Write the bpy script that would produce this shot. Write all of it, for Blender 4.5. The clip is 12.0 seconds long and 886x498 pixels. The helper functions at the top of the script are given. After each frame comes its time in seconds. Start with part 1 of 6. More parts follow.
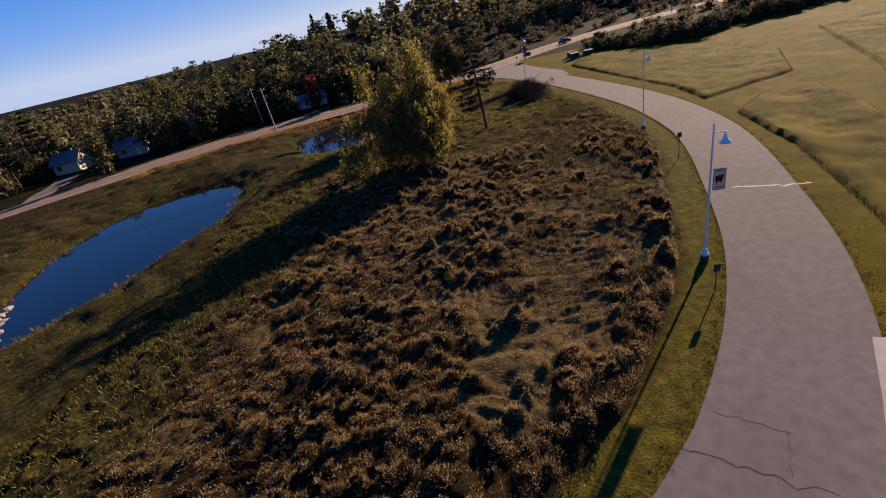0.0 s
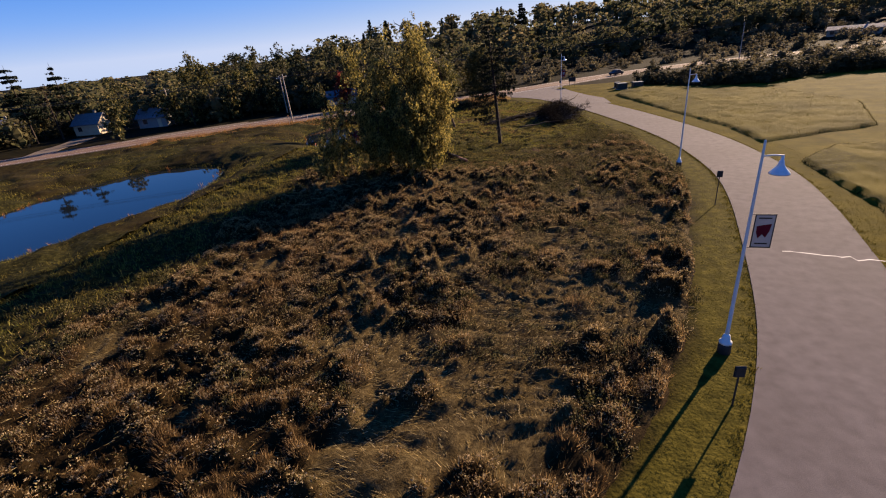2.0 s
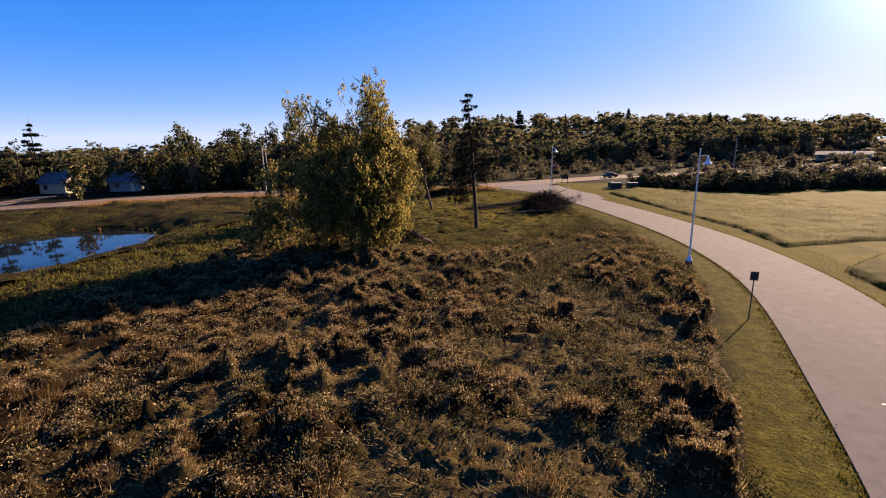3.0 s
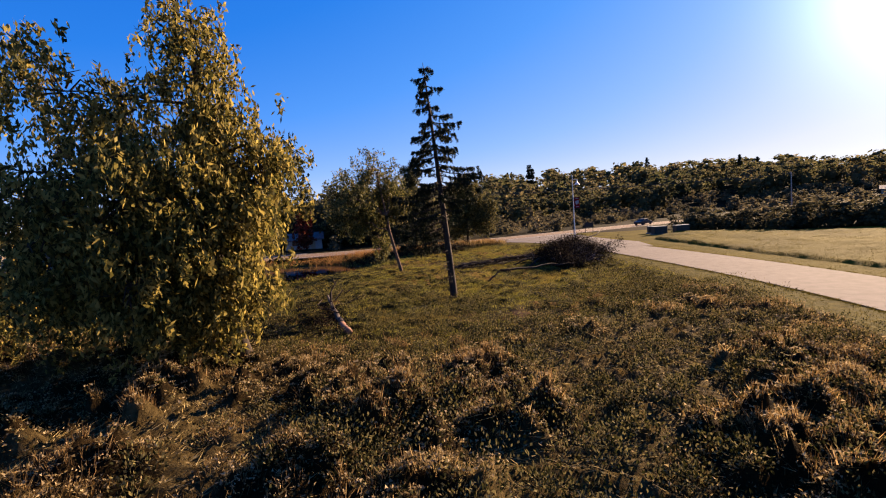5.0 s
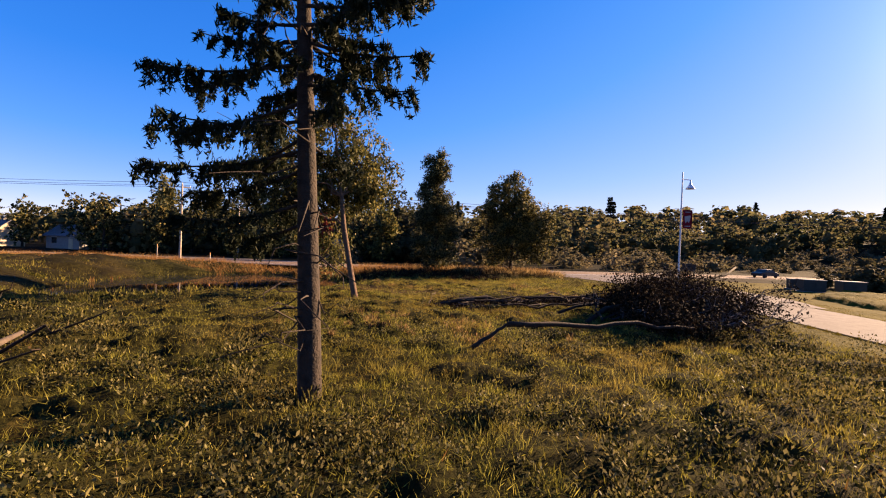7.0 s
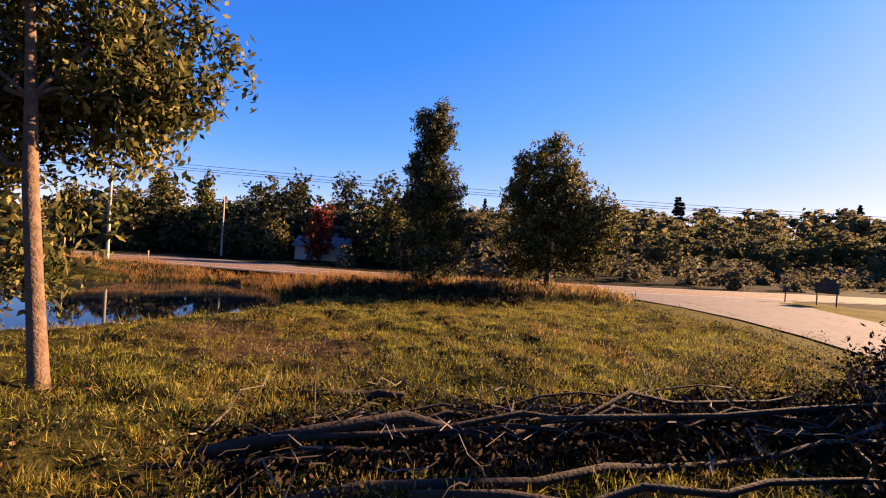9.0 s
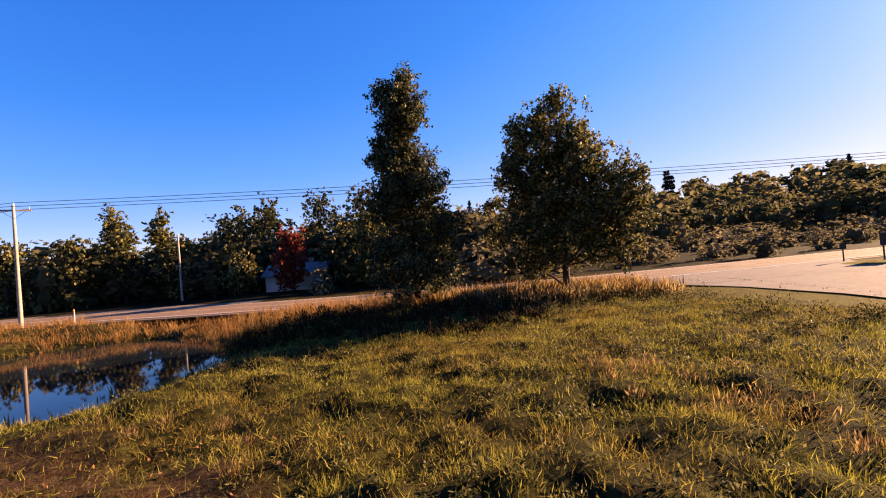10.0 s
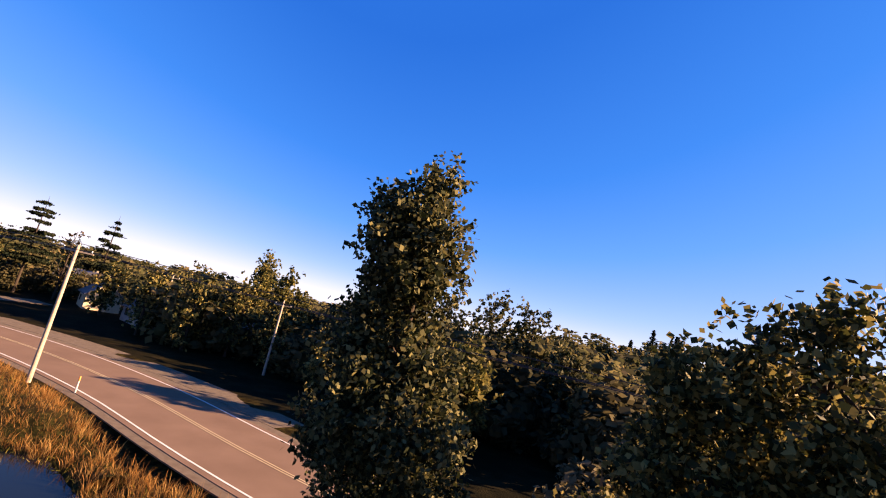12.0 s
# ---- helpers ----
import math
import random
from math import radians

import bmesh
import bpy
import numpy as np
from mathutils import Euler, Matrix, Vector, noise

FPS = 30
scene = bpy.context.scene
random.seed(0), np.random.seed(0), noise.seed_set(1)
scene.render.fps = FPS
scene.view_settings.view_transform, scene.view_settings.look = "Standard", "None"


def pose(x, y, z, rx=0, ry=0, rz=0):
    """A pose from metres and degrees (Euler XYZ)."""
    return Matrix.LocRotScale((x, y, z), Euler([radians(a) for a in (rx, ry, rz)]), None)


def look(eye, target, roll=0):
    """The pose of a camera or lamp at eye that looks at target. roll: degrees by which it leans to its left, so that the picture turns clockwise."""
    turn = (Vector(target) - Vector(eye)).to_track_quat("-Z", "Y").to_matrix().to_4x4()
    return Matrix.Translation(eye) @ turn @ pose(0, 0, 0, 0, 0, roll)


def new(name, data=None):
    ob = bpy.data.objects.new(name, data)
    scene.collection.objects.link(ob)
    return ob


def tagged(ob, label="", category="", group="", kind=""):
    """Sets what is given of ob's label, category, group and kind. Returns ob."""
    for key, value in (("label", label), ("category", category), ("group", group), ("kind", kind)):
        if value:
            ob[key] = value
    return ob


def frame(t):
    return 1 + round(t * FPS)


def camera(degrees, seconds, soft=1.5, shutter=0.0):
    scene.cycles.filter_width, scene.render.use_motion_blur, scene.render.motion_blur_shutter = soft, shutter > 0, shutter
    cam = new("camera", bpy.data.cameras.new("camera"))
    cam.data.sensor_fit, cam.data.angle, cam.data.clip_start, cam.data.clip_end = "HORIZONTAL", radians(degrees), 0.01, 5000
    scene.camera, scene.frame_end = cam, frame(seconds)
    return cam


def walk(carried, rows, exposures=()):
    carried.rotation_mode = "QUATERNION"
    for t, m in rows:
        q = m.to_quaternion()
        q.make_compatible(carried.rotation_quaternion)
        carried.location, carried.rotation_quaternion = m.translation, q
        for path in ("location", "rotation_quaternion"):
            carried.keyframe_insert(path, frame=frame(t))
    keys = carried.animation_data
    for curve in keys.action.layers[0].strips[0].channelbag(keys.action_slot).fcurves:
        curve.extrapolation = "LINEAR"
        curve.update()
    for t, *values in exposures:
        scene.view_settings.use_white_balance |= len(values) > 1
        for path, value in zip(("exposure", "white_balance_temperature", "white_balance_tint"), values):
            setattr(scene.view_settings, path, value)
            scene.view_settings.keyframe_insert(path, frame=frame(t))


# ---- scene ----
cam = camera(88.84, 12.0, 1.1)
ROWS = [
    (0.0, 0.77, -12.37, 17.76, 61.70, 11.90, 1.69),
    (0.5, 1.71, -11.52, 18.34, 60.22, 11.61, 5.09),
    (1.0, 2.93, -10.00, 17.14, 60.78, 9.89, 7.33),
    (1.5, 4.26, -7.65, 14.96, 62.03, 7.67, 8.58),
    (2.0, 5.51, -3.83, 13.09, 65.51, 5.40, 9.41),
    (2.5, 6.53, 0.71, 11.33, 71.26, 2.74, 10.00),
    (3.0, 7.41, 6.02, 9.38, 77.30, 1.09, 10.18),
    (3.5, 7.92, 10.85, 7.88, 82.82, 1.21, 9.89),
    (5.5, 7.75, 34.46, 4.72, 86.44, 4.43, 12.57),
    (6.0, 7.73, 39.57, 3.80, 87.64, 1.79, 15.06),
    (6.5, 7.73, 45.10, 3.48, 89.07, -0.35, 18.12),
    (8.5, 6.56, 63.72, 2.97, 89.94, -5.57, 27.94),
    (9.0, 4.73, 68.38, 3.37, 89.75, -3.41, 27.59),
    (9.5, 2.99, 72.07, 3.36, 90.00, 0.38, 26.69),
    (10.0, 1.35, 75.40, 3.16, 90.87, 4.71, 26.37),
    (10.5, -0.38, 79.40, 2.77, 92.94, 7.33, 27.85),
    (11.0, -1.58, 83.34, 2.99, 96.37, 6.91, 31.82),
    (11.5, -1.89, 87.18, 4.84, 100.38, 0.57, 38.01),
    (12.0, -2.34, 91.04, 9.94, 100.33, -12.59, 47.35),
]
walk(cam, [(t, pose(x, y, z, rx, ry, rz)) for t, x, y, z, rx, ry, rz in ROWS], [(0.0, 1.74, 5800, 15), (1.5, 1.79, 5800, 15), (2.5, 2.01, 5900, 15), (3.5, 2.23, 6150, 16), (5.5, 2.25, 6450, 17), (8.5, 2.64, 7300, 24), (9.5, 2.62, 7400, 26), (12.0, 2.56, 7300, 25)])

# ---- light: low autumn sun ahead and to the right, clear sky ----
SUN_AZ, SUN_EL = 36.5, 18.5
world = bpy.data.worlds.new("sky")
scene.world = world
world.use_nodes = True
wn, WL = world.node_tree.nodes, world.node_tree.links
sky = wn.new("ShaderNodeTexSky")
sky.sky_type = "NISHITA"
sky.sun_disc = False
sky.sun_elevation, sky.sun_rotation = radians(SUN_EL), radians(SUN_AZ)
sky.air_density, sky.dust_density, sky.ozone_density = 1.0, 0.3, 4.0
sky.altitude = 500


def sky_math(kind, a, b, clamp=False):
    n = wn.new("ShaderNodeMath")
    n.operation, n.use_clamp = kind, clamp
    for k, q in enumerate((a, b)):
        if isinstance(q, (int, float)):
            n.inputs[k].default_value = q
        else:
            WL.new(q, n.inputs[k])
    return n.outputs[0]


# the sky's own brightness and paleness choose its colour, from deep azure to white round the sun
lum = wn.new("ShaderNodeRGBToBW")
WL.new(sky.outputs[0], lum.inputs[0])
rgb = wn.new("ShaderNodeSeparateColor")
WL.new(sky.outputs[0], rgb.inputs[0])
bright = sky_math("DIVIDE", sky_math("LOGARITHM", sky_math("DIVIDE", lum.outputs[0], 0.7), 2.0), 4.84)
pale = sky_math("DIVIDE", rgb.outputs[0], rgb.outputs[2], True)
tone = sky_math("ADD", sky_math("MULTIPLY", bright, 0.55), sky_math("MULTIPLY", pale, 0.45), True)
azure = wn.new("ShaderNodeValToRGB")
SKY_STOPS = [(0.18, (0.005, 0.13, 0.58)), (0.27, (0.022, 0.21, 0.74)), (0.36, (0.085, 0.32, 0.86)), (0.5, (0.28, 0.50, 0.92)), (0.64, (0.53, 0.67, 0.90)), (0.78, (0.74, 0.80, 0.92)), (1.0, (0.92, 0.94, 0.94))]
while len(azure.color_ramp.elements) < len(SKY_STOPS):
    azure.color_ramp.elements.new(0.5)
for e, (q, c) in zip(azure.color_ramp.elements, SKY_STOPS):
    e.position, e.color = q, (*c, 1)
WL.new(tone, azure.inputs[0])
sun_way = Vector((math.sin(radians(SUN_AZ)) * math.cos(radians(SUN_EL)), math.cos(radians(SUN_AZ)) * math.cos(radians(SUN_EL)), math.sin(radians(SUN_EL))))
# a bright glow added to the sky round the sun, standing for lens glare
way = wn.new("ShaderNodeTexCoord")
near_sun = wn.new("ShaderNodeVectorMath")
near_sun.operation = "DOT_PRODUCT"
WL.new(way.outputs["Generated"], near_sun.inputs[0])
near_sun.inputs[1].default_value = sun_way
sun_glare = sky_math("MULTIPLY", sky_math("POWER", sky_math("MAXIMUM", near_sun.outputs["Value"], 0.0), 110.0), 3.4)
lit = wn.new("ShaderNodeVectorMath")
lit.operation = "SCALE"
WL.new(azure.outputs[0], lit.inputs[0])
WL.new(sky_math("ADD", sun_glare, 1.62), lit.inputs["Scale"])
WL.new(lit.outputs[0], wn["Background"].inputs["Color"])
wn["Background"].inputs["Strength"].default_value = 0.145
sun = new("sun", bpy.data.lights.new("sun", "SUN"))
sun.data.energy, sun.data.angle, sun.data.color = 5.0, radians(0.6), (1.0, 0.71, 0.42)
sun.matrix_world = look(sun_way * 300, (0, 0, 0))

# ---- materials ----
def material(name, stops, scale=3.0, rough=0.9, bump=0.3, bump_scale=None, island=0.0, translucent=0.0, metal=0.0, patch=0.0, patch_col=None, patch_scale=0.12, detail=6.0, spec=0.3, obj_random=0.0):
    """Colour ramp over noise, optional large patches, per-island variation, fine relief."""
    if translucent and rough >= 0.8:
        spec = min(spec, 0.06)
    m = bpy.data.materials.new(name)
    m.use_nodes = True
    nt, L = m.node_tree, m.node_tree.links
    b = nt.nodes["Principled BSDF"]
    b.inputs["Roughness"].default_value = rough
    b.inputs["Metallic"].default_value = metal
    b.inputs["Specular IOR Level"].default_value = 0.06 if translucent and spec == 0.3 else spec
    tc = nt.nodes.new("ShaderNodeTexCoord")
    geo = nt.nodes.new("ShaderNodeNewGeometry")
    nz = nt.nodes.new("ShaderNodeTexNoise")
    nz.inputs["Scale"].default_value = scale
    nz.inputs["Detail"].default_value = detail
    L.new(geo.outputs["Position"] if island or translucent or patch else tc.outputs["Object"], nz.inputs["Vector"])
    ramp = nt.nodes.new("ShaderNodeValToRGB")
    e = ramp.color_ramp.elements
    n = len(stops)
    while len(e) < n:
        e.new(0.5)
    k = 0.45 if island or translucent or name in ("asphalt", "highway", "gravel", "concrete", "bark", "ash_bark", "dead_bark") else 0.75
    for i, c in enumerate(stops):
        c = tuple(k * q for q in c)
        e[i].position = 0.28 + 0.44 * i / max(1, n - 1)
        e[i].color = (*c, 1)
    fac = nz.outputs["Fac"]
    if island or obj_random:
        mix = nt.nodes.new("ShaderNodeMix")
        mix.inputs[0].default_value = island or obj_random
        L.new(fac, mix.inputs[2])
        if island:
            L.new(geo.outputs["Random Per Island"], mix.inputs[3])
        else:
            oi = nt.nodes.new("ShaderNodeObjectInfo")
            L.new(oi.outputs["Random"], mix.inputs[3])
        fac = mix.outputs[0]
    L.new(fac, ramp.inputs["Fac"])
    col = ramp.outputs["Color"]
    if patch:
        pn = nt.nodes.new("ShaderNodeTexNoise")
        pn.inputs["Scale"].default_value = patch_scale
        pn.inputs["Detail"].default_value = 4
        L.new(geo.outputs["Position"], pn.inputs["Vector"])
        pr = nt.nodes.new("ShaderNodeMapRange")
        pr.inputs["From Min"].default_value, pr.inputs["From Max"].default_value = 0.45, 0.62
        pr.inputs["To Max"].default_value = patch
        L.new(pn.outputs["Fac"], pr.inputs["Value"])
        pm = nt.nodes.new("ShaderNodeMix")
        pm.data_type = "RGBA"
        L.new(pr.outputs[0], pm.inputs[0])
        L.new(col, pm.inputs[6])
        pm.inputs[7].default_value = (*patch_col, 1)
        col = pm.outputs[2]
    L.new(col, b.inputs["Base Color"])
    if bump:
        bn = nt.nodes.new("ShaderNodeTexNoise")
        bn.inputs["Scale"].default_value = bump_scale or scale * 6
        bn.inputs["Detail"].default_value = 5
        L.new(geo.outputs["Position"] if island or translucent or patch else tc.outputs["Object"], bn.inputs["Vector"])
        bp = nt.nodes.new("ShaderNodeBump")
        bp.inputs["Strength"].default_value = bump
        bp.inputs["Distance"].default_value = 0.05
        L.new(bn.outputs["Fac"], bp.inputs["Height"])
        L.new(bp.outputs[0], b.inputs["Normal"])
    if translucent:
        tr = nt.nodes.new("ShaderNodeBsdfTranslucent")
        L.new(col, tr.inputs["Color"])
        mx = nt.nodes.new("ShaderNodeMixShader")
        mx.inputs[0].default_value = translucent
        L.new(b.outputs[0], mx.inputs[1])
        L.new(tr.outputs[0], mx.inputs[2])
        L.new(mx.outputs[0], nt.nodes["Material Output"].inputs[0])
    return m


M = {}
M["asphalt"] = material("asphalt", [(0.176, 0.15, 0.147), (0.218, 0.188, 0.184), (0.256, 0.222, 0.216)], 1.6, 0.95, 0.25, 45, spec=0.1, patch=0.3, patch_col=(0.075, 0.064, 0.06), patch_scale=0.16, detail=9.0)
M["highway"] = material("highway", [(0.25, 0.165, 0.118), (0.33, 0.222, 0.162)], 0.3, 0.95, 0.15, 60, spec=0.1)
M["gravel"] = material("gravel", [(0.16, 0.115, 0.075), (0.26, 0.2, 0.14)], 2.0, 0.95, 0.4, 30)
M["concrete"] = material("concrete", [(0.34, 0.32, 0.29), (0.46, 0.43, 0.4)], 1.2, 0.85, 0.2, 30)
M["white_line"] = material("white_line", [(0.6, 0.58, 0.54), (0.75, 0.73, 0.7)], 4.0, 0.7, 0.1)
M["yellow_line"] = material("yellow_line", [(0.42, 0.33, 0.18), (0.5, 0.4, 0.24)], 4.0, 0.7, 0.1)
M["crack"] = material("crack", [(0.02, 0.018, 0.016), (0.05, 0.045, 0.04)], 3, 0.95, 0.1)
M["sealed_joint"] = material("sealed_joint", [(0.55, 0.52, 0.48), (0.7, 0.67, 0.62)], 3, 0.8, 0.1)
M["weed"] = material("weed", [(0.03, 0.023, 0.01), (0.13, 0.09, 0.034), (0.32, 0.215, 0.085), (0.66, 0.47, 0.22)], 0.9, 0.85, 0, island=0.55, translucent=0.55, patch=0.25, patch_col=(0.2, 0.09, 0.03), patch_scale=0.1)
M["straw"] = material("straw", [(0.34, 0.23, 0.1), (0.6, 0.43, 0.2), (0.85, 0.66, 0.38)], 0.6, 0.8, 0, island=0.6, translucent=0.35)
M["grass"] = material("grass", [(0.08, 0.08, 0.014), (0.29, 0.27, 0.038), (0.64, 0.57, 0.12)], 0.5, 0.8, 0, island=0.5, translucent=0.4, patch=0.3, patch_col=(0.2, 0.1, 0.034), patch_scale=0.3)
M["turf"] = material("turf", [(0.075, 0.067, 0.009), (0.17, 0.141, 0.019), (0.3, 0.24, 0.038)], 0.5, 0.8, 0, island=0.3, translucent=0.4)
M["bank"] = material("bank", [(0.07, 0.075, 0.016), (0.24, 0.22, 0.04), (0.5, 0.41, 0.09)], 0.5, 0.8, 0, island=0.5, translucent=0.4, patch=0.5, patch_col=(0.09, 0.055, 0.02), patch_scale=0.25)
M["gold_grass"] = material("gold_grass", [(0.26, 0.11, 0.03), (0.56, 0.27, 0.075), (0.72, 0.44, 0.16)], 0.5, 0.8, 0, island=0.6, translucent=0.4)
M["field_grass"] = material("field_grass", [(0.09, 0.074, 0.006), (0.2, 0.158, 0.013), (0.33, 0.255, 0.03)], 0.4, 0.8, 0, island=0.35, translucent=0.4)
M["litter"] = material("litter", [(0.14, 0.06, 0.025), (0.26, 0.12, 0.055), (0.36, 0.2, 0.1)], 0.8, 0.9, 0, island=0.7, translucent=0.2)
M["shrub"] = material("shrub", [(0.012, 0.015, 0.005), (0.08, 0.079, 0.022), (0.34, 0.28, 0.11)], 0.6, 0.8, 0, island=0.8, translucent=0.3)
M["bent_grass"] = material("bent_grass", [(0.18, 0.13, 0.04), (0.55, 0.4, 0.14), (0.95, 0.75, 0.36)], 0.5, 0.8, 0, island=0.5, translucent=0.3)
M["rust"] = material("rust", [(0.11, 0.062, 0.025), (0.29, 0.17, 0.07), (0.6, 0.4, 0.18)], 0.7, 0.85, 0, island=0.6, translucent=0.5)
M["dull_leaf"] = material("dull_leaf", [(0.03, 0.024, 0.009), (0.1, 0.076, 0.028), (0.24, 0.175, 0.07), (0.6, 0.46, 0.24)], 0.8, 0.85, 0, island=0.65, translucent=0.45)
M["low_forb"] = material("low_forb", [(0.03, 0.032, 0.01), (0.13, 0.125, 0.035), (0.36, 0.31, 0.11)], 0.8, 0.6, 0, spec=0.1, island=0.6, translucent=0.35)
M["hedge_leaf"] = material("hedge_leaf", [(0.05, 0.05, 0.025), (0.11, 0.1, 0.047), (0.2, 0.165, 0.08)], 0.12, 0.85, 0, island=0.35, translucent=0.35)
M["scrub"] = material("scrub", [(0.11, 0.1, 0.052), (0.24, 0.205, 0.11), (0.4, 0.325, 0.19)], 0.12, 0.85, 0, island=0.3, translucent=0.45)
M["willow_leaf"] = material("willow_leaf", [(0.08, 0.082, 0.024), (0.28, 0.24, 0.06), (0.68, 0.53, 0.14)], 0.35, 0.6, 0, island=0.7, translucent=0.55)
M["ash_leaf"] = material("ash_leaf", [(0.05, 0.06, 0.02), (0.15, 0.15, 0.045), (0.42, 0.35, 0.11)], 0.4, 0.5, 0, island=0.6, translucent=0.4)
M["poplar_leaf"] = material("poplar_leaf", [(0.024, 0.034, 0.014), (0.068, 0.082, 0.03), (0.28, 0.25, 0.1)], 0.35, 0.65, 0, island=0.7, translucent=0.25, spec=0.1)
M["maple_leaf"] = material("maple_leaf", [(0.03, 0.04, 0.014), (0.1, 0.106, 0.034), (0.46, 0.37, 0.12)], 0.4, 0.65, 0, island=0.65, translucent=0.3, spec=0.1)
M["spruce_needle"] = material("spruce_needle", [(0.014, 0.024, 0.012), (0.03, 0.042, 0.02), (0.055, 0.06, 0.03)], 0.6, 0.7, 0, island=0.6, translucent=0.15)
M["red_leaf"] = material("red_leaf", [(0.2, 0.03, 0.02), (0.38, 0.06, 0.04), (0.5, 0.14, 0.07)], 0.6, 0.6, 0, island=0.6, translucent=0.4)
# dark stops raised: the haze over the backlit woods is in the leaf colour
M["forest_leaf"] = material("forest_leaf", [(0.075, 0.085, 0.038), (0.14, 0.142, 0.06), (0.25, 0.22, 0.1), (0.38, 0.29, 0.14)], 0.05, 0.85, 0, island=0.28, translucent=0.5)
M["bark"] = material("bark", [(0.03, 0.021, 0.015), (0.09, 0.062, 0.042)], 5.0, 0.95, 0.8, 18)
M["ash_bark"] = material("ash_bark", [(0.125, 0.075, 0.046), (0.3, 0.185, 0.115)], 5.0, 0.95, 0.8, 18)
M["log_bark"] = material("log_bark", [(0.025, 0.018, 0.013), (0.13, 0.095, 0.07)], 3.0, 0.95, 0.8, 14)
M["dead_bark"] = material("dead_bark", [(0.026, 0.016, 0.01), (0.08, 0.05, 0.032)], 5.0, 0.95, 0.6, 18)
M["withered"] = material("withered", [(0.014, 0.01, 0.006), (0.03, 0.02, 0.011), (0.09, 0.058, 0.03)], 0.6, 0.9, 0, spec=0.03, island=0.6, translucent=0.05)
M["twig"] = material("twig", [(0.03, 0.022, 0.018), (0.07, 0.052, 0.04), (0.3, 0.23, 0.18)], 1.5, 0.9, 0, island=0.6)
M["bare_wood"] = material("bare_wood", [(0.14, 0.06, 0.036), (0.32, 0.16, 0.1)], 4.0, 0.8, 0.4, 14)
M["pole_wood"] = material("pole_wood", [(0.3, 0.24, 0.18), (0.42, 0.35, 0.28)], 6.0, 0.9, 0.4, 20)
M["white_metal"] = material("white_metal", [(0.7, 0.68, 0.64), (0.78, 0.76, 0.72)], 4.0, 0.35, 0.03, 30, spec=0.5)
M["lamp_shade"] = material("lamp_shade", [(0.66, 0.68, 0.7), (0.76, 0.78, 0.8)], 4.0, 0.3, 0.03, 30, spec=0.5)
M["black_metal"] = material("black_metal", [(0.012, 0.012, 0.013), (0.03, 0.03, 0.032)], 5.0, 0.5, 0.05, 30)
M["banner_white"] = material("banner_white", [(0.72, 0.7, 0.68), (0.8, 0.78, 0.76)], 3.0, 0.8, 0.1, 20, translucent=0.25)
M["banner_red"] = material("banner_red", [(0.28, 0.02, 0.035), (0.36, 0.035, 0.05)], 3.0, 0.8, 0.1, 20, translucent=0.2)
M["sign_dark"] = material("sign_dark", [(0.02, 0.017, 0.015), (0.045, 0.038, 0.032)], 4.0, 0.7, 0.05, 30)
M["box_green"] = material("box_green", [(0.016, 0.02, 0.017), (0.03, 0.035, 0.03)], 3.0, 0.55, 0.05, 30)
M["box_lid"] = material("box_lid", [(0.13, 0.14, 0.13), (0.22, 0.23, 0.215)], 3.0, 0.6, 0.05, 30)
M["wire"] = material("wire", [(0.02, 0.02, 0.02), (0.03, 0.03, 0.03)], 3.0, 0.6, 0)
M["siding"] = material("siding", [(0.46, 0.45, 0.43), (0.56, 0.55, 0.52)], 2.0, 0.7, 0.1, 12)
M["tan_siding"] = material("tan_siding", [(0.52, 0.42, 0.28), (0.62, 0.5, 0.34)], 2.0, 0.7, 0.1, 12)
# darker copy of siding: tree shade on the pale walls is in the colour
M["shaded_siding"] = material("shaded_siding", [(0.2, 0.2, 0.2), (0.27, 0.27, 0.265)], 2.0, 0.7, 0.1, 12)
M["roof"] = material("roof", [(0.11, 0.11, 0.12), (0.2, 0.2, 0.21)], 3.0, 0.9, 0.4, 14)
M["window_glass"] = material("window_glass", [(0.02, 0.025, 0.03), (0.04, 0.045, 0.05)], 2.0, 0.1, 0, spec=0.6)
M["car_paint"] = material("car_paint", [(0.02, 0.02, 0.022), (0.03, 0.03, 0.033)], 2.0, 0.4, 0, spec=0.25)
M["tyre"] = material("tyre", [(0.015, 0.015, 0.015), (0.03, 0.03, 0.03)], 5.0, 0.9, 0.1)
M["orange"] = material("orange", [(0.6, 0.2, 0.05), (0.75, 0.3, 0.08)], 5.0, 0.6, 0.05)
M["stone"] = material("stone", [(0.2, 0.18, 0.15), (0.36, 0.33, 0.28)], 2.5, 0.9, 0.4, 12, island=0.5)

# water: dark, still, mirror-like with slight ripples
wm = bpy.data.materials.new("pond_water")
wm.use_nodes = True
wb = wm.node_tree.nodes["Principled BSDF"]
wb.inputs["Base Color"].default_value = (0.006, 0.009, 0.012, 1)
wb.inputs["Roughness"].default_value = 0.03
wb.inputs["IOR"].default_value = 1.21
wnz = wm.node_tree.nodes.new("ShaderNodeTexNoise")
wnz.inputs["Scale"].default_value = 1.3
wnz.inputs["Detail"].default_value = 3
wbp = wm.node_tree.nodes.new("ShaderNodeBump")
wbp.inputs["Strength"].default_value, wbp.inputs["Distance"].default_value = 0.05, 0.03
wm.node_tree.links.new(wnz.outputs[0], wbp.inputs["Height"])
wm.node_tree.links.new(wbp.outputs[0], wb.inputs["Normal"])
M["water"] = wm

# ---- building helpers ----
rng = np.random.default_rng(7)


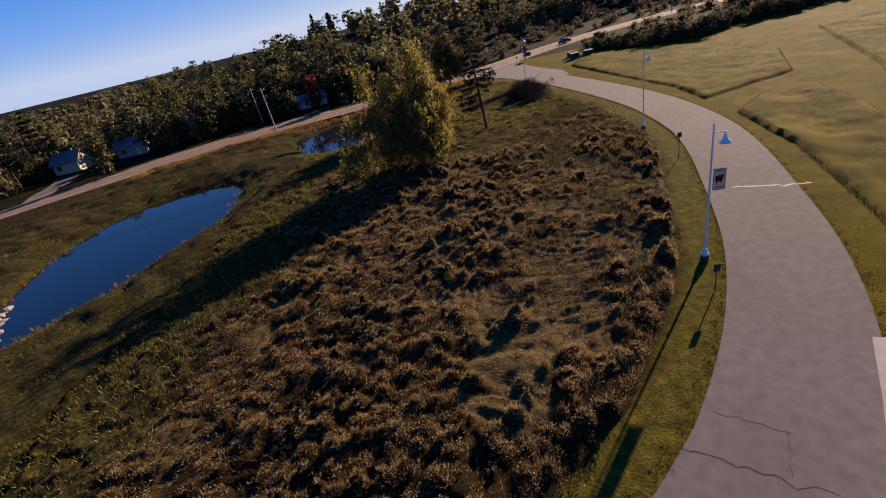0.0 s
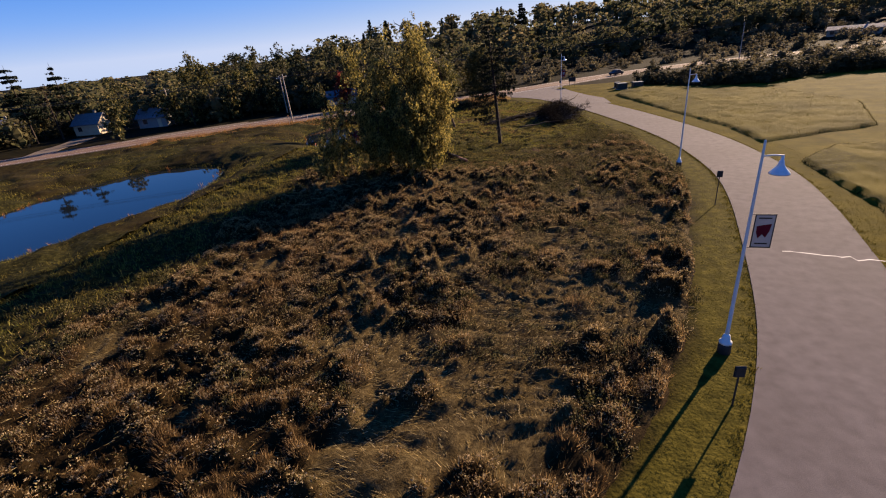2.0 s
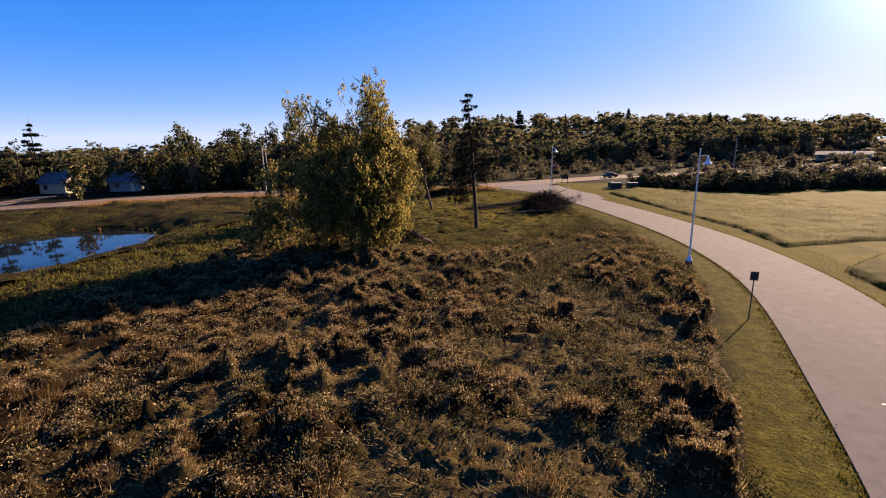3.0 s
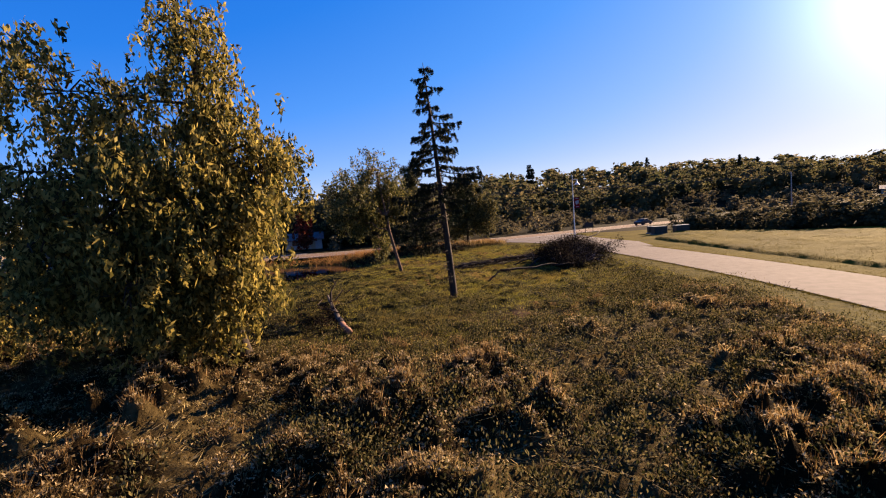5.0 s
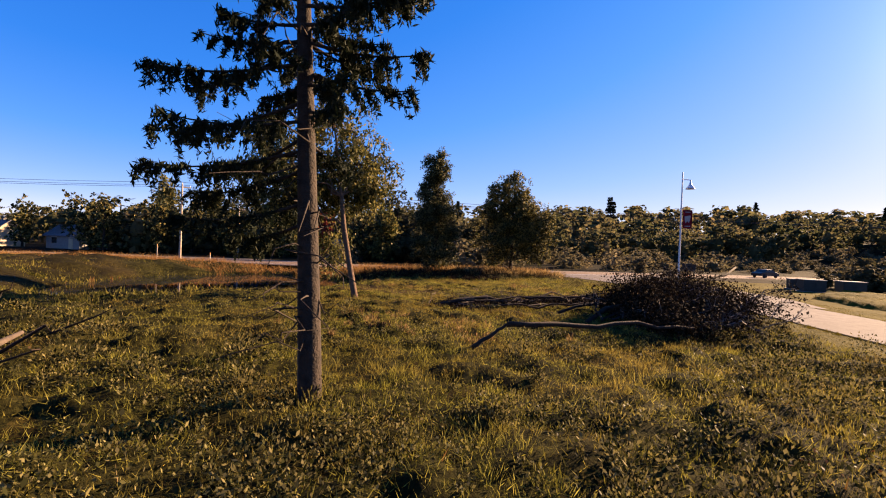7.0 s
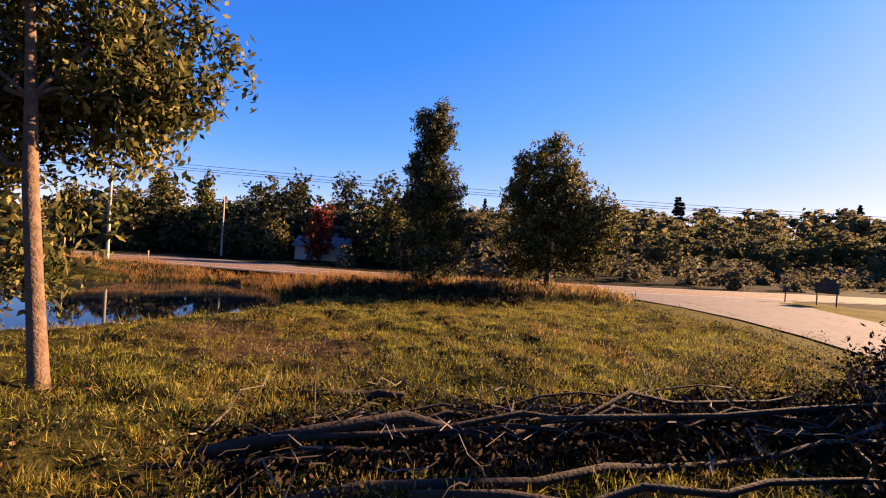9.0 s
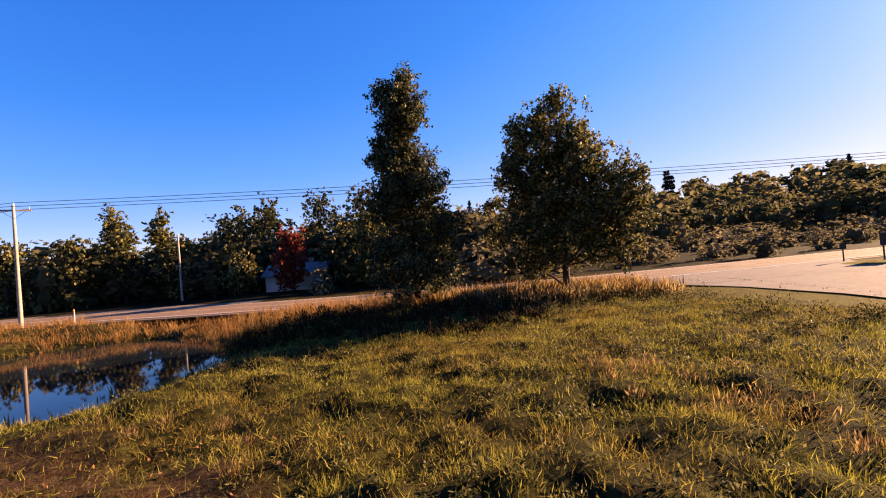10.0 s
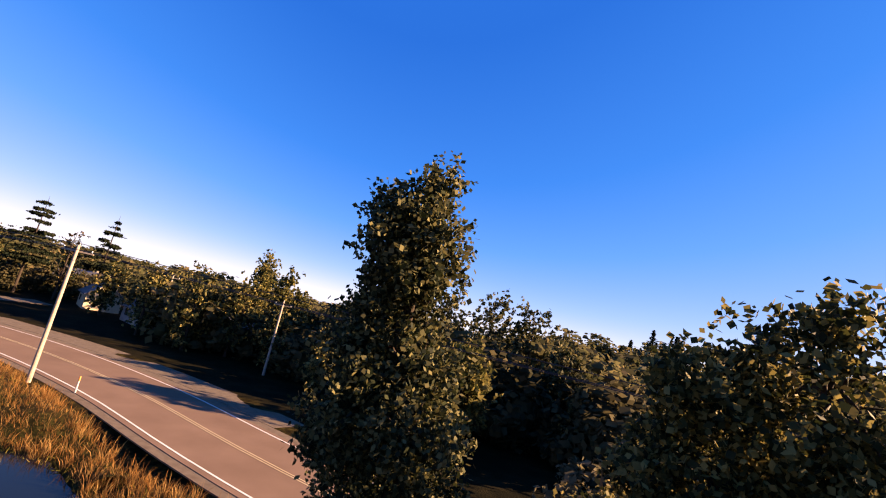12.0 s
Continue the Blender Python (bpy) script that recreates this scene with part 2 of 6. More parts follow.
def mesh_np(name, verts, faces, mat, smooth=False):
    """A mesh from arrays; all faces have the same number of corners."""
    verts = np.ascontiguousarray(verts, dtype=np.float32)
    faces = np.ascontiguousarray(faces, dtype=np.int32)
    me = bpy.data.meshes.new(name)
    n, k = faces.shape
    me.vertices.add(len(verts))
    me.vertices.foreach_set("co", verts.ravel())
    me.loops.add(n * k)
    me.loops.foreach_set("vertex_index", faces.ravel())
    me.polygons.add(n)
    me.polygons.foreach_set("loop_start", np.arange(0, n * k, k, dtype=np.int32))
    me.update(calc_edges=True)
    if not smooth:
        me.shade_flat()
    me.materials.append(mat)
    return me


def part(name, data, parent, label=""):
    ob = new(name, data)
    ob.parent = parent
    if label:
        tagged(ob, label)
    return ob


def thing(name, x, y, z, label, category, group="", turn=0.0, size=1.0):
    ob = new(name)
    ob.empty_display_size = 0.2
    ob.matrix_basis = pose(x, y, z, 0, 0, turn) @ Matrix.Scale(size, 4)
    return tagged(ob, label, category, group)


def bm_mesh(name, bm, mat, smooth=False):
    me = bpy.data.meshes.new(name)
    bm.to_mesh(me)
    bm.free()
    if smooth:
        for p in me.polygons:
            p.use_smooth = True
    me.materials.append(mat)
    return me


def box_mesh(name, sx, sy, sz, mat, at=(0, 0, 0), bevel=0.02):
    bm = bmesh.new()
    bmesh.ops.create_cube(bm, size=1.0)
    bmesh.ops.scale(bm, vec=(sx, sy, sz), verts=bm.verts)
    if bevel:
        bmesh.ops.bevel(bm, geom=bm.edges[:], offset=bevel, segments=2, affect="EDGES", profile=0.5)
    bmesh.ops.translate(bm, vec=at, verts=bm.verts)
    return bm_mesh(name, bm, mat)


def lathe(name, profile, mat, seg=16, at=(0, 0, 0)):
    """Turned shape: profile of (radius, height)."""
    v, f = [], []
    for r, h in profile:
        for i in range(seg):
            a = 2 * math.pi * i / seg
            v.append((at[0] + r * math.cos(a), at[1] + r * math.sin(a), at[2] + h))
    for j in range(len(profile) - 1):
        for i in range(seg):
            f.append((j * seg + i, j * seg + (i + 1) % seg, (j + 1) * seg + (i + 1) % seg, (j + 1) * seg + i))
    return mesh_np(name, np.array(v), np.array(f), mat, True)


def tubes(paths, sides=6):
    """Tapered tubes along paths; each path is a list of (x, y, z, radius)."""
    V, F, n0 = [], [], 0
    for path in paths:
        p = np.array(path, dtype=float)
        d = np.gradient(p[:, :3], axis=0)
        d /= np.linalg.norm(d, axis=1)[:, None] + 1e-9
        up = np.where(np.abs(d[:, 2:3]) > 0.9, np.array([[1.0, 0, 0]]), np.array([[0, 0, 1.0]]))
        a = np.cross(d, up)
        a /= np.linalg.norm(a, axis=1)[:, None] + 1e-9
        b = np.cross(d, a)
        ang = np.arange(sides) * 2 * math.pi / sides
        ring = p[:, None, :3] + p[:, None, 3:4] * (np.cos(ang)[None, :, None] * a[:, None] + np.sin(ang)[None, :, None] * b[:, None])
        m = len(p)
        V.append(ring.reshape(-1, 3))
        i, j = np.meshgrid(np.arange(m - 1), np.arange(sides), indexing="ij")
        q = np.stack([i * sides + j, i * sides + (j + 1) % sides, (i + 1) * sides + (j + 1) % sides, (i + 1) * sides + j], -1).reshape(-1, 4)
        F.append(q + n0)
        n0 += m * sides
    return np.concatenate(V), np.concatenate(F)


def capped(path):
    """Close both ends of a tube."""
    p = np.array(path, float)
    a, b = p[0].copy(), p[-1].copy()
    a[:3] -= (p[1, :3] - p[0, :3]) * 0.01
    b[:3] += (p[-1, :3] - p[-2, :3]) * 0.01
    a[3] = b[3] = 0.004
    return np.vstack([a, p, b])


def bent(a, b, r0, r1, n=6, wob=0.08, sag=0.0, g=rng):
    """A crooked limb from a to b."""
    a, b = np.array(a, float), np.array(b, float)
    s = np.linspace(0, 1, n)[:, None]
    L = np.linalg.norm(b - a)
    p = a + (b - a) * s
    p[1:-1] += g.normal(0, wob * L / n, (n - 2, 3)) * 1.4
    p[:, 2] += sag * L * (s[:, 0] ** 2 - s[:, 0])
    r = r0 + (r1 - r0) * s[:, 0]
    return np.column_stack([p, r])


def leaf_quads(c, length, width, droop=0.0, g=rng, lead=None, wild=1.0):
    """A diamond leaf at every centre; droop pulls the leaves' axes down."""
    n = len(c)
    ax = g.normal(0, wild, (n, 3))
    ax[:, 2] -= droop * 2.0
    if lead is not None:
        ax = ax + lead
    ax /= np.linalg.norm(ax, axis=1)[:, None]
    o = g.normal(0, 1, (n, 3))
    sd = np.cross(ax, o)
    sd /= np.linalg.norm(sd, axis=1)[:, None] + 1e-9
    L = (length * g.uniform(0.6, 1.4, n))[:, None]
    W = (width * g.uniform(0.6, 1.4, n))[:, None]
    v = np.stack([c - ax * L / 2, c + sd * W / 2, c + ax * L / 2, c - sd * W / 2], 1).reshape(-1, 3)
    return v, np.arange(4 * n).reshape(n, 4)


def in_lobe(n, centre, radii, g=rng, hollow=0.45):
    d = g.normal(0, 1, (n, 3))
    d /= np.linalg.norm(d, axis=1)[:, None]
    r = (hollow + (1 - hollow) * g.uniform(0, 1, n) ** 0.6)[:, None]
    return np.array(centre) + d * r * np.array(radii)


def leafy_tree(name, x, y, lobes, trunk, leaves, leaf, leaf_mat, bark_mat, label, droop=0.2, group="", spread=0.45, seed=1, clump=60, z0=0.0, twig_drop=0.0, category="tree", tuft=16, squash=1.0, slim=1.0):
    """Trunk path, limbs to every lobe, twigs inside it, and leaves in clumps round the twig ends.
    lobes: (x, y, z, rx, ry, rz, share) relative to the foot."""
    g = np.random.default_rng(seed)
    t = thing(name, x, y, z0, label, category, group)
    lobes = [(lx * slim, ly * slim, lz * squash, rx * slim, ry * slim, rz * squash, q) for lx, ly, lz, rx, ry, rz, q in lobes]
    trunk = [(tx, ty, tz * squash, r) for tx, ty, tz, r in trunk]
    paths = [np.array(trunk, float)]
    tr = paths[0]
    cs = []
    tot = sum(l[6] for l in lobes)
    for lx, ly, lz, rx, ry, rz, share in lobes:
        below = tr[tr[:, 2] < max(lz - 0.25 * rz, tr[1, 2] + 0.01)]
        foot = below[-1]
        nm = max(6, int(leaves * share / tot / clump))
        paths.append(bent(foot[:3], (lx, ly, lz), min(foot[3] * 0.55, 0.12) * min(1.0, 0.25 + share), 0.03, 7, 0.16, -0.1, g))
        ends = in_lobe(nm, (lx, ly, lz), (rx, ry, rz), g)
        ends += (ends - np.array((lx, ly, lz))) * np.clip(g.normal(0.0, 0.2, nm), -0.4, 0.6)[:, None]
        for k, e in enumerate(ends):
            if k % 2 == 0:
                s = paths[-1][-1][:3] if k == 0 else np.array((lx, ly, lz)) + (e - np.array((lx, ly, lz))) * 0.15
                paths.append(bent(s, e, 0.045, 0.012, 4, 0.35, 0.0, g))
        # sprays: small tufts of leaves round each twig end, hanging where the tree weeps
        m = int(leaves * share / tot)
        tufts = max(4, m // tuft)
        sub = ends[g.integers(0, nm, tufts)] + g.normal(0, spread, (tufts, 3))
        sub[:, 2] -= np.abs(g.normal(0, twig_drop, tufts)) if twig_drop else 0.0
        k = g.integers(0, tufts, m)
        off = g.normal(0, 0.13, (m, 3)) * np.array([1, 1, 1.0 if not twig_drop else 0.6])
        if twig_drop:
            off[:, 2] -= g.uniform(0, 0.75, m)
        cs.append(sub[k] + off)
    c = np.concatenate(cs)
    c = c[c[:, 2] > 0.15]
    v, f = tubes(paths, 8)
    part("trunk", mesh_np("trunk", v, f, bark_mat, True), t)
    v, f = leaf_quads(c, leaf[0], leaf[1], droop, g)
    part("crown", mesh_np("crown", v, f, leaf_mat), t)
    return t


# ---- the plan ----
def spline(pts, step=1.5):
    """Catmull-Rom curve through plan points, evenly sampled."""
    p = np.array(pts, float)
    p = np.vstack([2 * p[0] - p[1], p, 2 * p[-1] - p[-2]])
    out = []
    for i in range(1, len(p) - 2):
        n = max(2, int(np.linalg.norm(p[i + 1] - p[i]) / step))
        for s in np.linspace(0, 1, n, endpoint=False):
            out.append(0.5 * (2 * p[i] + (p[i + 1] - p[i - 1]) * s + (2 * p[i - 1] - 5 * p[i] + 4 * p[i + 1] - p[i + 2]) * s * s + (3 * p[i] - p[i - 1] - 3 * p[i + 1] + p[i + 2]) * s ** 3))
    out.append(p[-2])
    return np.array(out)


DRIVE = spline([(-22, -24), (-10, -15), (2.6, -7.6), (8.7, -2.2), (11.6, 1.3), (14.3, 5.4), (16.9, 10.3), (19.2, 15.9), (21.7, 24), (23.9, 32), (25.2, 39), (25.5, 46), (25.1, 54), (23.6, 63), (21, 74), (17.9, 85), (14.3, 96), (11.2, 105), (6.0, 117)])
HALF = 3.15
ROAD = spline([(-600, -130), (-300, -20), (-190, 24), (-135, 50), (-103, 62), (-87, 73.5), (-74, 83), (-60, 92.8), (-46, 99.3), (-32, 103.5), (-22, 107), (-14, 111), (-6.5, 115), (1.5, 120.5), (12.5, 129), (26, 140), (46, 152), (80, 163), (150, 176), (300, 200), (600, 240)], 3.0)
ROAD_HALF = 4.3
POND_A = np.array([(-46, 18.5), (-41.5, 25.5), (-38.2, 34), (-36.2, 43.5), (-38, 52.5), (-41.8, 57.5), (-48, 58.5), (-54, 56), (-57.5, 50), (-58.2, 41), (-56, 32), (-51, 22.5)], float)
POND_B = np.array([(-33, 72), (-28, 67.8), (-22, 69.5), (-18.8, 75), (-17.2, 82), (-18, 88), (-22, 92), (-28.5, 94.8), (-34, 92.5), (-37.5, 83)], float)
WATER_Z = -1.05


def to_line(x, y, line):
    """Distance from points to a polyline."""
    shape = np.shape(x)
    q = np.column_stack([np.ravel(x), np.ravel(y)])
    best = np.full(len(q), 1e9)
    for a, b in zip(line[:-1], line[1:]):
        d = b - a
        s = np.clip(((q - a) @ d) / (d @ d + 1e-9), 0, 1)
        best = np.minimum(best, np.hypot(*(q - a - s[:, None] * d).T))
    return best.reshape(shape)


def in_poly(x, y, poly):
    shape = np.shape(x)
    x, y = np.ravel(x), np.ravel(y)
    res = np.zeros(len(x), bool)
    for (x0, y0), (x1, y1) in zip(poly, np.roll(poly, -1, 0)):
        hit = ((y0 > y) != (y1 > y)) & (x < (x1 - x0) * (y - y0) / (y1 - y0 + 1e-12) + x0)
        res ^= hit
    return res.reshape(shape)


def poly_dist(x, y, poly):
    """Signed distance: negative inside."""
    d = to_line(x, y, np.vstack([poly, poly[:1]]))
    return np.where(in_poly(x, y, poly), -d, d)


def sstep(a, b, v):
    s = np.clip((np.asarray(v, float) - a) / (b - a), 0, 1)
    return s * s * (3 - 2 * s)


def wave(x, y, seed):
    """Smooth pseudo-random undulation, about -1 to 1."""
    g = np.random.default_rng(seed)
    out = 0
    for k in range(7):
        a, ph, w = g.uniform(0, 6.3), g.uniform(0, 6.3), g.uniform(0.5, 1.6)
        out = out + np.sin((x * math.cos(a) + y * math.sin(a)) * w + ph)
    return out / 3.0


POND_A_FINE, POND_B_FINE = spline(np.vstack([POND_A, POND_A[:1]]), 1.2)[:-1], spline(np.vstack([POND_B, POND_B[:1]]), 1.2)[:-1]


def terrain(x, y, rough=True):
    x, y = np.asarray(x, float), np.asarray(y, float)
    near = (np.abs(x) < 130) & (y > -60) & (y < 190)
    z = np.zeros(np.shape(x))
    # woods on a long hill beyond the road, lower towards the west
    ang = np.degrees(np.arctan2(x, y - 20.0))
    z = z + 17.0 * sstep(165, 320, np.hypot(x, y - 20.0)) * (0.1 + 0.9 * sstep(-48, -18, ang)) * (1 - 0.45 * sstep(10, 32, ang)) * sstep(115, 90, np.abs(ang))
    dr = np.full(np.shape(x), 99.0)
    if np.any(near):
        xs, ys = x[near], y[near]
        da = np.minimum(poly_dist(xs, ys, POND_A_FINE), poly_dist(xs, ys, POND_B_FINE))
        bank = sstep(0, 7.0, da)
        zn = z[near] + (WATER_Z - 0.1) * (1 - bank) - 0.9 * sstep(0, -2.5, da)
        d = np.minimum(to_line(xs, ys, DRIVE), to_line(xs, ys, ROAD))
        if rough:
            m = sstep(4.5, 9, np.minimum(d, np.hypot(xs - 14, ys + 14) - 6))
            zn = zn + m * (0.10 * wave(xs * 0.25, ys * 0.25, 3) + 0.05 * wave(xs * 0.8, ys * 0.8, 4))
        z[near] = zn
    return z


# ---- ground: one sheet to the horizon ----
def steps(lo, hi, fine):
    a = np.arange(lo, hi + fine, fine)
    out, s = [], fine
    v = hi
    while v < 3500:
        s *= 1.22
        v += s
        out.append(v)
    out2, s, v = [], fine, lo
    while v > -3500:
        s *= 1.22
        v -= s
        out2.append(v)
    return np.array(out2[::-1] + list(a) + out)


MEADOW_A = np.array([(30.8, 50.8), (44.5, 56), (52, 72), (50, 88), (44, 96), (38, 103), (29, 108), (23.5, 98), (28.5, 72), (30.8, 60)], float)
MEADOW_B = np.array([(30.6, 42.5), (36, 47.5), (42, 47), (40.5, 38), (37, 28), (33, 16), (28, 6), (22, 5), (24.2, 11), (26.8, 20), (29.4, 30)], float)
MEADOW_C = np.array([(50, 47), (56, 60), (62, 75), (66, 84), (120, 90), (120, 0), (44, 20)], float)


def regions(x, y):
    """Masks over the plan: weedy meadow, green grass, mown grass, yellow field."""
    d = to_line(x, y, DRIVE)
    r = to_line(x, y, ROAD)
    side = np.zeros(np.shape(x))
    i = np.argmin((np.ravel(x)[:, None] - DRIVE[None, :, 0]) ** 2 + (np.ravel(y)[:, None] - DRIVE[None, :, 1]) ** 2, axis=1)
    i = np.clip(i, 1, len(DRIVE) - 2)
    tan = DRIVE[i + 1] - DRIVE[i - 1]
    side = (tan[:, 0] * (np.ravel(y) - DRIVE[i, 1]) - tan[:, 1] * (np.ravel(x) - DRIVE[i, 0])).reshape(np.shape(x))
    left = side > 0
    return d, r, left


xs, ys = steps(-70, 60, 1.1), steps(-28, 130, 1.1)
GX, GY = np.meshgrid(xs, ys)
GZ = terrain(GX, GY)
nx, ny = len(xs), len(ys)
i, j = np.meshgrid(np.arange(nx - 1), np.arange(ny - 1))
quads = np.stack([j * nx + i, j * nx + i + 1, (j + 1) * nx + i + 1, (j + 1) * nx + i], -1).reshape(-1, 4)
gd = np.full(GX.shape, 99.0)
gl = np.zeros(GX.shape, bool)
gr = np.full(GX.shape, 99.0)
nearm = (np.abs(GX) < 90) & (GY > -45) & (GY < 150)
gd[nearm], gr[nearm], gl[nearm] = regions(GX[nearm], GY[nearm])
mown = np.where(gl, 1 - sstep(HALF + 2.3, HALF + 3.0, gd + 0.25 * wave(GX * 0.5, GY * 0.5, 9)), 0.0)
HEDGE = spline([(31, 114), (38, 108), (46, 101), (52, 100), (60, 106), (72, 108), (90, 112), (130, 118), (400, 160)], 1.2)
field = np.where(~gl & (GX > 5) & (GX < 150) & (GY > -80) & (GY < np.interp(GX, HEDGE[:, 0], HEDGE[:, 1], left=124)), 1.0, 0.0)
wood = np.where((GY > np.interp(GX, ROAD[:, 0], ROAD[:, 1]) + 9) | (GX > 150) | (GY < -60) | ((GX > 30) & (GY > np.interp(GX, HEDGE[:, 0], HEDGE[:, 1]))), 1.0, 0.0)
lot = sstep(0.3, -0.3, poly_dist(GX, GY, np.array([(11.5, 89), (8, 96), (3, 103), (-4, 108), (2, 111), (9, 103), (15, 94)])))
mown = np.maximum(mown, lot)
green = sstep(38, 52, GY + 0.35 * GX + 3 * wave(GX * 0.2, GY * 0.2, 12)) + (1 - sstep(-24, -17, GX + 2 * wave(GX * 0.2, GY * 0.2, 13)))
green = np.clip(green, 0, 1) * np.where(gl, 1, 0)
gm = bpy.data.materials.new("ground")
gm.use_nodes = True
gt, GL = gm.node_tree, gm.node_tree.links
gb = gt.nodes["Principled BSDF"]
gb.inputs["Roughness"].default_value = 0.95
gb.inputs["Specular IOR Level"].default_value = 0.02
ggeo = gt.nodes.new("ShaderNodeNewGeometry")


def gnoise(scale, stops, detail=8):
    n = gt.nodes.new("ShaderNodeTexNoise")
    n.inputs["Scale"].default_value, n.inputs["Detail"].default_value = scale, detail
    n.inputs["Roughness"].default_value = 0.68
    GL.new(ggeo.outputs["Position"], n.inputs["Vector"])
    r = gt.nodes.new("ShaderNodeValToRGB")
    e = r.color_ramp.elements
    while len(e) < len(stops):
        e.new(0.5)
    for k, c in enumerate(stops):
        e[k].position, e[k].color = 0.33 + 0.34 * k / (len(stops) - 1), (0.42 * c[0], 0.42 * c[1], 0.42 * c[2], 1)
    GL.new(n.outputs["Fac"], r.inputs["Fac"])
    return r.outputs["Color"]


def gmix(attr, a, b):
    at = gt.nodes.new("ShaderNodeAttribute")
    at.attribute_name = attr
    m = gt.nodes.new("ShaderNodeMix")
    m.data_type = "RGBA"
    GL.new(at.outputs["Fac"], m.inputs[0])
    GL.new(a, m.inputs[6])
    GL.new(b, m.inputs[7])
    return m.outputs[2]


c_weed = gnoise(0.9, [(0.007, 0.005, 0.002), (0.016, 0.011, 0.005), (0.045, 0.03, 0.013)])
# near-black low end paints the shaded gaps between weeds into the ground
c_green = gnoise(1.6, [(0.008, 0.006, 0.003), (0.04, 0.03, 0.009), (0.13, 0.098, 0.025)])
c_mown = gnoise(1.6, [(0.06, 0.053, 0.008), (0.13, 0.108, 0.015), (0.22, 0.177, 0.028)])
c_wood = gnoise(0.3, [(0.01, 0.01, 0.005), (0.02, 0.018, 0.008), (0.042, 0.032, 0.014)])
c_field = gnoise(0.35, [(0.1, 0.08, 0.004), (0.15, 0.117, 0.006), (0.21, 0.16, 0.01)])
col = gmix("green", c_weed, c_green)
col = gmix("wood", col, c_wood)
col = gmix("field", col, c_field)
col = gmix("mown", col, c_mown)
GL.new(col, gb.inputs["Base Color"])
gn2 = gt.nodes.new("ShaderNodeTexNoise")
gn2.inputs["Scale"].default_value, gn2.inputs["Detail"].default_value = 7.0, 6
GL.new(ggeo.outputs["Position"], gn2.inputs["Vector"])
gbump = gt.nodes.new("ShaderNodeBump")
gbump.inputs["Strength"].default_value, gbump.inputs["Distance"].default_value = 0.6, 0.1
GL.new(gn2.outputs["Fac"], gbump.inputs["Height"])
GL.new(gbump.outputs[0], gb.inputs["Normal"])
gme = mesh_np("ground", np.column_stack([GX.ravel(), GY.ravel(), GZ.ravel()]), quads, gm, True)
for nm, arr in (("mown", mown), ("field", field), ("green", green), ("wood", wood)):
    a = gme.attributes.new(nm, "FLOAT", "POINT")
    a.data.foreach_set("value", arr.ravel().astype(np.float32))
ground = tagged(new("ground", gme), "weedy autumn meadow with mown verges and rolling ground", "ground", kind="structure")


def water(name, poly, label):
    c = poly.mean(0)
    p = c + (poly - c) * 1.12
    v = np.vstack([[*c, WATER_Z]] + [[*q, WATER_Z] for q in p])
    n = len(p)
    f = np.array([(0, k + 1, (k + 1) % n + 1) for k in range(n)])
    return tagged(new(name, mesh_np(name, v, f, M["water"])), label, "water", kind="structure")


water("water_1", POND_A_FINE, "still dark blue pond water reflecting trees and sky")
water("water_2", POND_B_FINE, "still dark pond water reflecting sky and pole")


def ribbon(line, o0, o1, lift, thick=0.08):
    """A strip along a line between two sideways offsets, following the ground, with a side skirt."""
    d = np.gradient(line, axis=0)
    d /= np.linalg.norm(d, axis=1)[:, None]
    nrm = np.column_stack([-d[:, 1], d[:, 0]])
    a, b = line + nrm * o0, line + nrm * o1
    za = terrain(line[:, 0], line[:, 1], False) + lift
    n = len(line)
    v = np.vstack([np.column_stack([a, za - thick]), np.column_stack([a, za]), np.column_stack([b, za]), np.column_stack([b, za - thick])])
    k = np.arange(n - 1)
    f = np.vstack([np.column_stack([s * n + k, s * n + k + 1, (s + 1) * n + k + 1, (s + 1) * n + k]) for s in range(3)])
    return v, f[:, ::-1]


v, f = ribbon(DRIVE, -HALF, HALF, 0.05)
tagged(new("road_drive", mesh_np("road_drive", v, f, M["asphalt"])), "pale worn asphalt drive curving through meadow", "road", kind="structure")
v, f = ribbon(ROAD, -ROAD_HALF, ROAD_HALF, 0.06)
tagged(new("road_highway", mesh_np("road_highway", v, f, M["highway"])), "two-lane asphalt road with painted lines", "road", kind="structure")
v, f = ribbon(ROAD, -ROAD_HALF - 0.7, ROAD_HALF + 0.9, 0.03)
tagged(new("pavement_shoulder", mesh_np("pavement_shoulder", v, f, M["gravel"])), "tan gravel shoulder along the road", "shoulder", kind="structure")
pull = ROAD[(ROAD[:, 0] > -84) & (ROAD[:, 0] < -34)]
v, f = ribbon(pull, ROAD_HALF + 0.95, ROAD_HALF + 4.2, 0.035)
tagged(new("pavement_layby", mesh_np("pavement_layby", v, f, M["gravel"])), "grey gravel layby beyond the road", "layby", kind="structure")
yard = spline([(-93.5, 73.5), (-97, 80), (-99, 87), (-103, 94)], 1.5)
v, f = ribbon(yard, -2.6, 2.6, 0.05)
tagged(new("pavement_yard_drive", mesh_np("pavement_yard_drive", v, f, M["gravel"])), "tan gravel house drive", "driveway", kind="structure")
apron = np.array([(12.2, 90), (10.4, 96), (8.2, 101), (5, 105.5), (2, 108), (-4, 110.3), (1.5, 117), (13, 126), (14.8, 125), (14.6, 120), (15.2, 115), (16.1, 110.5), (18.4, 102), (20.8, 95.5), (21.0, 88)])
av = np.vstack([[*apron.mean(0), 0.068]] + [[*q, 0.068] for q in apron])
af = np.array([(0, k + 1, (k + 1) % len(apron) + 1) for k in range(len(apron))])
